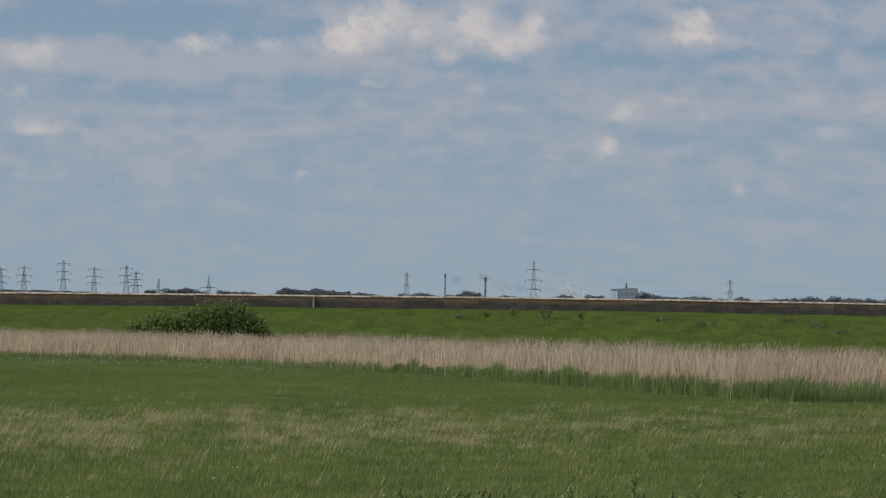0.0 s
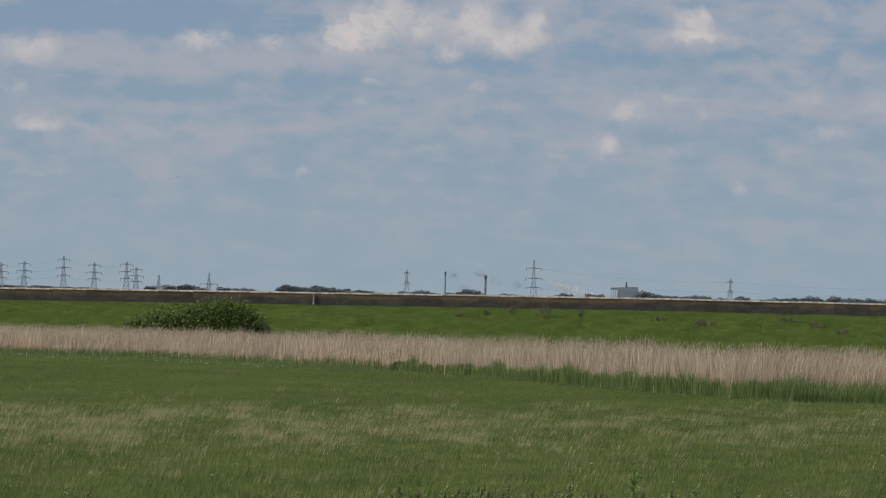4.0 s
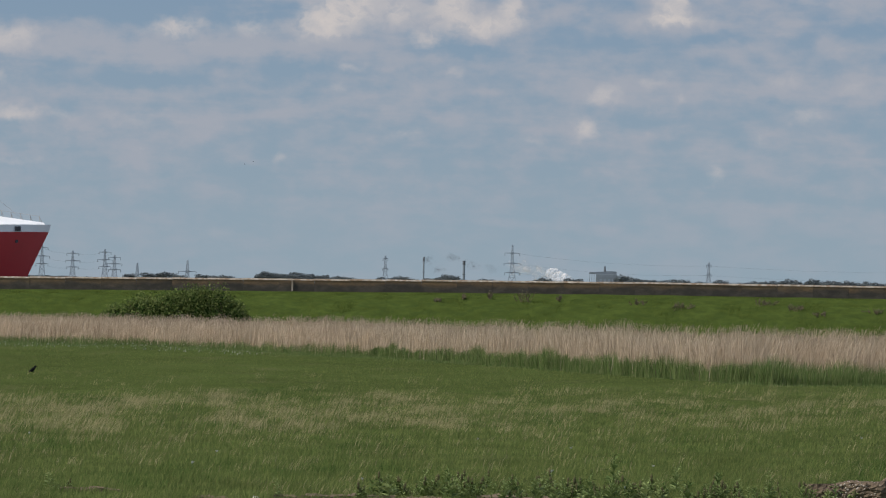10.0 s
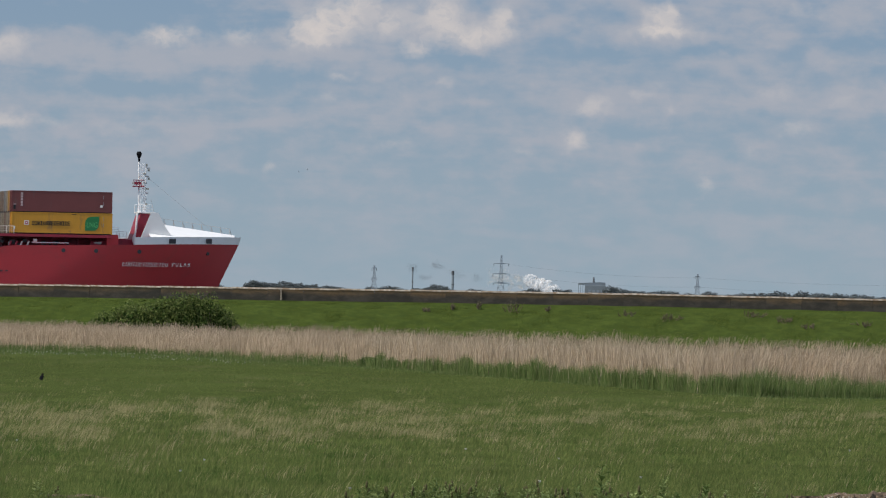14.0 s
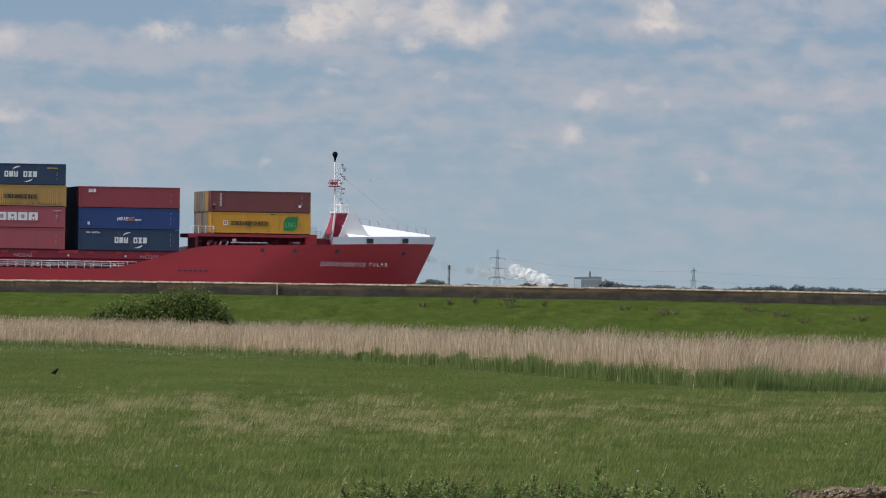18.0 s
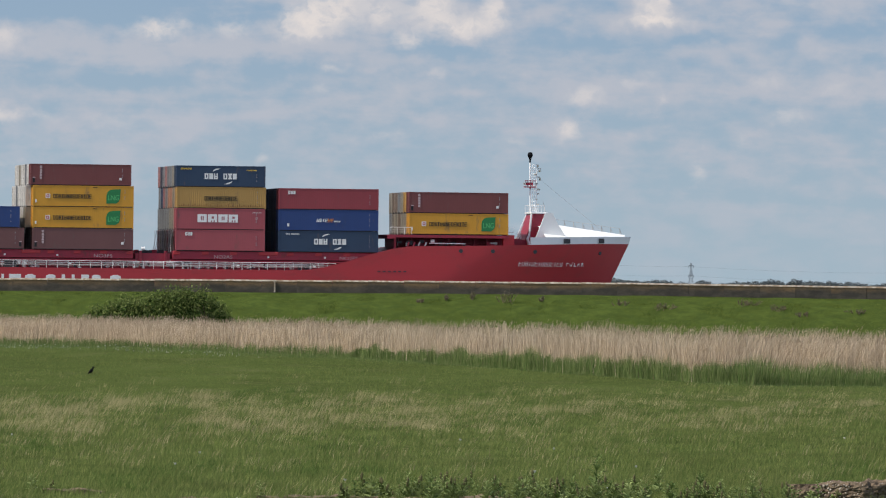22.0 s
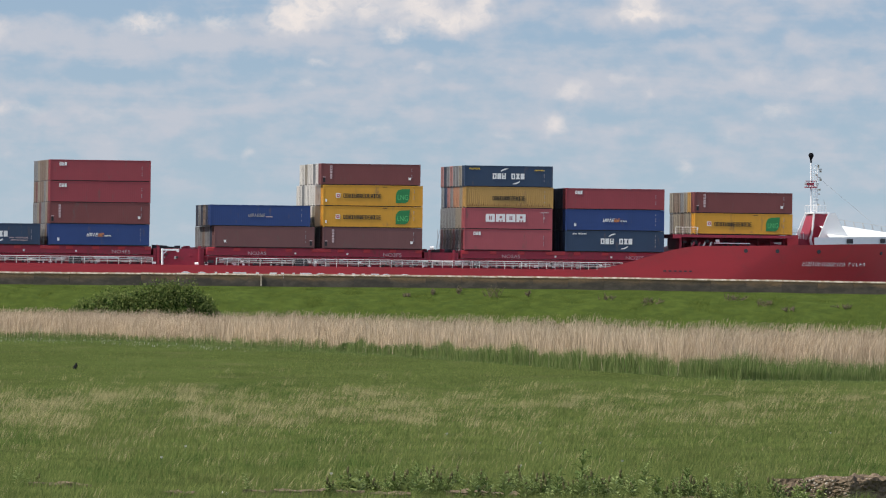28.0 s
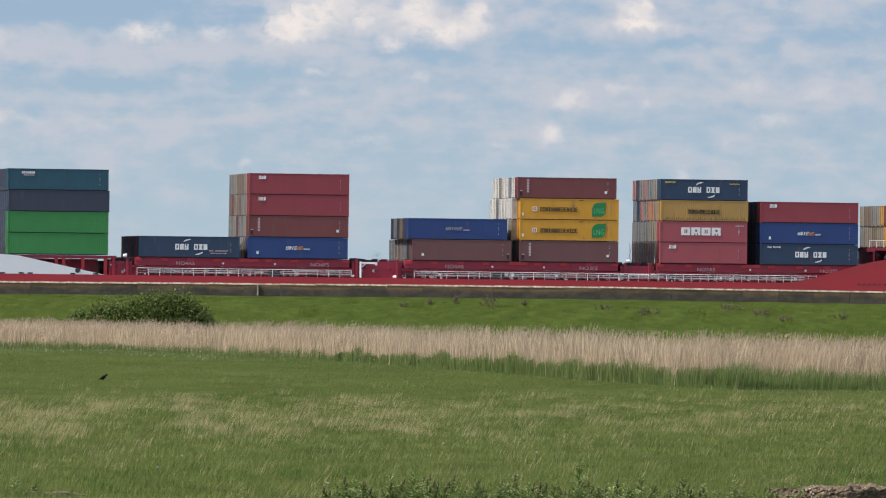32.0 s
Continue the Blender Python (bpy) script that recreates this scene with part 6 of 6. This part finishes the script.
M_PEBBLE = surface("pebbles", (0.36, 0.31, 0.25), 0.9, vary=0.4, scale=5, fine=20, bump=0.3)
M_CHALK = surface("chalk", (0.75, 0.73, 0.68), 0.9, vary=0.2, scale=5, fine=20)
M_WEED = surface("weed leaves", (0.085, 0.135, 0.038), 0.8, vary=0.5, scale=2, fine=9, bump=0, other=(0.27, 0.325, 0.13), see=0.25, spec=0.05)
M_BROWNWEED = surface("dry weed heads", (0.11, 0.105, 0.05), 0.9, vary=0.4, scale=2, fine=9, bump=0, spec=0.02)
M_PETAL = surface("white petals", (0.78, 0.76, 0.70), 0.8, vary=0.1, bump=0)


def make_weed(seed, tall, kind):
    r = random.Random(seed)
    w = tagged(empty("weed"), "tall dark green thistle and dock among grass" if kind else "leafy green weed with brown seed heads", "weed", "weeds in the foreground")
    stems = 1 if kind else 4
    for s in range(stems):
        foot = Vector((r.uniform(-0.12, 0.12) * (stems > 1), r.uniform(-0.1, 0.1), -0.05))
        tip = foot + Vector((r.uniform(-0.10, 0.14), r.uniform(-0.06, 0.06), tall * (r.uniform(0.65, 1.0) if stems > 1 else 1.0)))
        stem = part("stem", barred(foot, tip, 0.012, 5, 0.005), M_WEED, w)
        n = 22 if kind else 14
        bm = bmesh.new()
        for i in range(n):
            s1 = 0.08 + 0.92 * i / n
            at = foot.lerp(tip, s1)
            a = i * 2.4 + r.uniform(-0.4, 0.4)
            ln = (0.26 if kind else 0.20) * (1.15 - 0.75 * s1) * r.uniform(0.7, 1.2)
            out = Vector((math.cos(a), math.sin(a), r.uniform(0.25, 0.9))).normalized()
            side = out.cross(Vector((0, 0, 1))).normalized() * ln * 0.26
            p0, p1, p2 = at, at + out * ln * 0.5 + Vector((0, 0, 0.02)), at + out * ln - Vector((0, 0, 0.03))
            va, vb, vc, vd, ve = (bm.verts.new(p) for p in (p0, p1 + side, p2, p1 - side, p1 + Vector((0, 0, -0.015))))
            for q in ((va, vb, ve), (vb, vc, ve), (vc, vd, ve), (vd, va, ve)):
                bm.faces.new(q)
        tagged(part("foliage", bm, M_WEED, stem), kind="stuff")
        if not kind and s % 2 == 0:
            bm = bmesh.new()
            bmesh.ops.create_icosphere(bm, subdivisions=1, radius=0.035)
            bmesh.ops.scale(bm, vec=(0.8, 0.8, 2.2), verts=bm.verts)
            bmesh.ops.translate(bm, vec=tip, verts=bm.verts)
            part("seed_head", bm, M_BROWNWEED, stem)
    return w


def make_weeds():
    kinds = [make_weed(1, 0.62, 1), make_weed(2, 0.45, 0), make_weed(3, 0.5, 1), make_weed(4, 0.36, 0), make_weed(5, 0.55, 0)]
    r = random.Random(17)
    places = [(3.75, 157.5, 0, 1.45), (-7.85, 151.2, 2, 0.85), (-7.6, 151.6, 3, 0.8), (-3.1, 148.6, 0, 0.75), (7.25, 158, 0, 0.9), (6.15, 159, 2, 1.0), (5.2, 158, 0, 0.9)]
    spots = [(0.7, 0.35), (1.7, 0.45), (2.9, 0.35), (3.75, 0.45), (4.6, 0.3), (5.9, 0.3), (6.5, 0.4), (8.0, 0.2), (-0.7, 0.4)]
    for i in range(190):
        c, w = spots[(i * 5 + i // 9) % 9] if i % 7 else (4.3, 1.9)
        places.append((r.gauss(c, w), 147.6 + 7 * r.random() ** 1.5, r.randrange(5), 0.5 + 0.8 * r.random() ** 1.7))
    used = set()
    for x, y, k, s in places:
        m = Matrix.Translation((x, y, 0)) @ Matrix.Rotation(r.uniform(0, 6), 4, "Z") @ Matrix.Diagonal((s, s, s, 1))
        ob = kinds[k] if k not in used else copy_thing(kinds[k], Matrix.Identity(4))
        used.add(k)
        ob.matrix_basis = m
    rng = np.random.default_rng(31)
    x, y = field_places(14, 150, 210, rng)
    x2, y2 = rng.uniform(-32, -12, 26), rng.uniform(452, 476, 26)
    for k, (a, b) in enumerate(zip(np.concatenate([x, x2]), np.concatenate([y, y2]))):
        f = tagged(empty("white_flower", (a, b, 0)), "small white flower head in the pasture", "flower", "white flowers")
        h = 0.3 if k < 14 else 0.22
        part("stem", barred((0, 0, -0.02), (0.02, 0, h), 0.006, 4), M_WEED, f)
        bm = bmesh.new()
        bmesh.ops.create_cone(bm, segments=8, radius1=0.012, radius2=0.035 if k < 14 else 0.06, depth=0.04, cap_ends=True)
        bmesh.ops.translate(bm, vec=(0.02, 0, h), verts=bm.verts)
        part("bloom", bm, M_PETAL, f)


make_rubble()
make_weeds()

# pale joint post in front of the wall
ob = part("marker_post", boxed(-0.06, 0.06, -0.14, -0.06, -1.0, -0.02), M_COPE)
ob.location = (-11.75, WALL_Y, wall_top(-11.75))
tagged(ob, "pale upright strip standing against the flood wall", "post")

# ---------------------------------------------------------------- steam and smoke over the far works
DRIFT = []


def droplets(name, colour):
    """Fine droplets: light is scattered among them, so it hardly depends on how one of them lies."""
    m = bpy.data.materials.new(name)
    m.use_nodes = True
    n = Nodes(m.node_tree)
    out = n.add("ShaderNodeOutputMaterial")
    body = n.add("ShaderNodeBsdfDiffuse")
    pick = n.add("ShaderNodeNewGeometry").outputs["Random Per Island"]
    n.link(n.mix(pick, colour, [c * 0.8 for c in colour]), body.inputs[0])
    up = n.add("ShaderNodeCombineXYZ")
    for k, v in enumerate((-0.35, -0.35, 0.85)):
        up.inputs[k].default_value = v
    n.link(up.outputs[0], body.inputs["Normal"])
    thin = n.add("ShaderNodeBsdfTranslucent")
    n.link(n.mix(pick, colour, [c * 0.8 for c in colour]), thin.inputs[0])
    n.link(up.outputs[0], thin.inputs["Normal"])
    half = n.add("ShaderNodeMixShader")
    half.inputs[0].default_value = 0.6
    n.link(body.outputs[0], half.inputs[1])
    n.link(thin.outputs[0], half.inputs[2])
    n.link(half.outputs[0], out.inputs[0])
    return m


def vapour(name, colour, clear):
    m = bpy.data.materials.new(name)
    m.use_nodes = True
    n = Nodes(m.node_tree)
    out = n.add("ShaderNodeOutputMaterial")
    mix = n.add("ShaderNodeMixShader")
    air = n.add("ShaderNodeBsdfTransparent")
    body = n.add("ShaderNodeBsdfDiffuse")
    co = n.add("ShaderNodeTexCoord").outputs["Object"]
    body.inputs[0].default_value = (*colour, 1)
    # light is scattered inside the vapour, so it hardly depends on the slope
    slope = n.add("ShaderNodeVectorMath", operation="MULTIPLY_ADD")
    n.link(n.add("ShaderNodeNewGeometry").outputs["Normal"], slope.inputs[0])
    slope.inputs[1].default_value = (0.35, 0.35, 0.35)
    slope.inputs[2].default_value = (-0.3, -0.2, 0.7)
    n.link(slope.outputs[0], body.inputs["Normal"])
    glow = n.add("ShaderNodeBsdfTranslucent")
    glow.inputs[0].default_value = (*colour, 1)
    half = n.add("ShaderNodeMixShader")
    half.inputs[0].default_value = 0.2
    n.link(body.outputs[0], half.inputs[1])
    n.link(glow.outputs[0], half.inputs[2])
    n.link(n.ramp(n.noise(co, 0.25, 3.0, 0.5), 0.3, 0.7, clear, min(1.0, clear + 0.3)), mix.inputs[0])
    n.link(half.outputs[0], mix.inputs[1])
    n.link(air.outputs[0], mix.inputs[2])
    n.link(mix.outputs[0], out.inputs[0])
    return m


M_STEAM = vapour("white steam", (0.9, 0.9, 0.9), 0.66)
M_THIN = droplets("thin steam", (0.97, 0.97, 0.97))
M_SMOKE = droplets("dark smoke", (0.22, 0.24, 0.28))


def puff_of(name, wide, tall, count, fleck, seed, material, label):
    """A soft puff: a swarm of fine flecks, thin outwards, in a few billows."""
    rng = np.random.default_rng(seed)
    lobes = rng.normal(0, 0.6, (6, 3))
    p = (lobes[rng.integers(0, 6, count)] + rng.normal(0, 0.38, (count, 3))) * np.array([wide, wide, tall])
    v = p[:, None, :] + rng.normal(0, 1, (count, 3, 3)) * (rng.uniform(0.6, 1.3, count) * fleck)[:, None, None]
    return tagged(sheet(name, v, np.arange(count * 3).reshape(count, 3), material), label, "smoke", "drifting puffs")


def billow(name, size, seed, material, label):
    bm = bmesh.new()
    r = random.Random(seed)
    ball = bmesh.ops.create_icosphere(bm, subdivisions=3, radius=size * r.uniform(0.85, 1.0))
    for v in ball["verts"]:
        v.co = v.co * (1 + 0.35 * noise.noise(v.co * (1.3 / size) + Vector((seed, 0, 0))) + 0.12 * noise.noise(v.co * (4 / size)))
    ob = part(name, bm, material)
    for p in ob.data.polygons:
        p.use_smooth = True
    return tagged(ob, label, "smoke", "drifting puffs")


def make_vapour():
    r = random.Random(3)
    for i in range(17):
        start = -11 + 2.0 * i
        note = "white puff of steam drifting from the far works"
        if start < 2:
            ob = puff_of("steam_puff", r.uniform(2.8, 3.8), r.uniform(2.2, 2.9), 1600, 0.085, i, M_THIN, note)
        else:
            ob = billow("steam_puff", r.uniform(4.0, 5.6), i, M_STEAM, note)
        rows = []
        for t in range(0, 33, 4):
            a = t - start
            if a < 0:
                rows.append((t, pose(82.5, FAR + 120, 0.5)))
            else:
                lift = 11.5 * (1 - math.exp(-a / 6.0)) + (0.35 * max(0, a - 8) if start > 2 else 0)
                rows.append((t, pose(83.0 - 1.7 * a, FAR + 120, min(3.0 + lift, 24), 0, 4.0 * a, 0)))
        DRIFT.append((ob, rows))
    for i, (x0, z0, x1, z1, n) in enumerate([(16, 19.5, -3, 26, 420), (26, 14, 8, 21, 300), (-1, 17, -16, 24, 300), (38, 13, 22, 18, 260), (4, 9, -8, 20, 240)]):
        ob = puff_of("smoke_puff", 3.4, 2.4, n * 10, 0.042, 40 + i, M_SMOKE, "faint dark smoke drifting from a works chimney")
        DRIFT.append((ob, [(t, pose(x0 + (x1 - x0) * t / 32, FAR + 90, z0 + (z1 - z0) * t / 32)) for t in range(0, 33, 8)]))


make_vapour()

# ---------------------------------------------------------------- two birds far off over the river


def make_gull():
    g = tagged(empty("flying_bird"), "small grey bird flying over the river", "bird", "flying birds")
    bm = bmesh.new()
    bmesh.ops.create_uvsphere(bm, u_segments=8, v_segments=6, radius=1)
    bmesh.ops.scale(bm, vec=(0.26, 0.07, 0.07), verts=bm.verts)
    part("body", bm, M_PLUMAGE, g)
    for s in (-1, 1):
        bm = bmesh.new()
        vs = [bm.verts.new(p) for p in ((0.12, 0, 0.03), (0.05, s * 0.3, 0.16), (-0.08, s * 0.6, 0.10), (-0.14, s * 0.3, 0.13), (-0.12, 0, 0.03))]
        bm.faces.new(vs)
        bmesh.ops.solidify(bm, geom=bm.faces[:], thickness=0.02)
        part("wing", bm, M_PLUMAGE, g)
    return g


M_PLUMAGE = surface("grey plumage", (0.13, 0.14, 0.16), 0.8, vary=0.2, bump=0)
gull = make_gull()
for piece in gull.children_recursive:
    piece.data.transform(Matrix.Scale(0.6, 4))
for k, (dx, dz) in enumerate(((0.0, 0.0), (1.7, 0.55))):
    bird = gull if k == 0 else copy_thing(gull, Matrix.Identity(4))
    rows = [(t, pose(-72.5 + 3.3 * t + dx, 1500, 26.4 + 0.16 * t + dz, 0, 0, 10)) for t in (0, 4, 8, 12, 16)]
    rows += [(t, pose(-20 + 3.6 * (t - 16) + dx, 1500 + 190 * (t - 16), 29.0 + 0.4 * (t - 16) + dz, 0, 0, 70)) for t in (20, 24, 28, 32)]
    DRIFT.append((bird, rows))


# ---------------------------------------------------------------- what moves


def motions():
    walk(ship, [(t, ship_at(t)) for t in STOPS])
    for ob, rows in DRIFT:
        walk(ob, rows)
    for ob, local in FLEET:
        walk(ob, [(t, ship_at(t) @ local) for t in STOPS])
    way = [(0, -22.6, 348.5), (5.5, -21.3, 348.5), (7, -20.6, 348.5), (8, -20.1, 348.6), (9, -19.5, 348.7), (10, -19.0, 348.8), (11, -18.55, 348.9), (12, -18.15, 349), (13, -18.1, 349),
           (14, -18.05, 349.2), (17, -17.6, 350), (18, -17.35, 351), (19, -16.9, 352), (20, -16.45, 352.5), (21, -15.9, 352.6), (22, -15.55, 352.6), (23, -15.42, 352.6), (24, -15.42, 352.6),
           (25, -15.5, 352), (27.5, -15.7, 350), (28, -15.55, 349.3), (29, -15.25, 349), (30, -14.7, 349), (31, -14.25, 349), (32, -14.05, 349)]
    turns = [(0, 12), (10, 20), (11, 45), (12, 75), (14, 78), (17, 80), (18, 40), (19, 5), (25, 10), (27.5, 60), (28, 75), (29, 12), (32, 14)]
    near = [float(np.interp(t, [0, 13, 20, 31], [0.97, 0.97, 0.982, 0.955])) for t, x, y in way]
    way = [(t, x * k, y * k) for (t, x, y), k in zip(way, near)]
    walk(crow, [(t, pose(x, y, 0.0, 0, -20 if 20.5 < t < 25.5 else -8 if t < 16 else 0, float(np.interp(t, [a for a, _ in turns], [b for _, b in turns])))) for t, x, y in way])


motions()
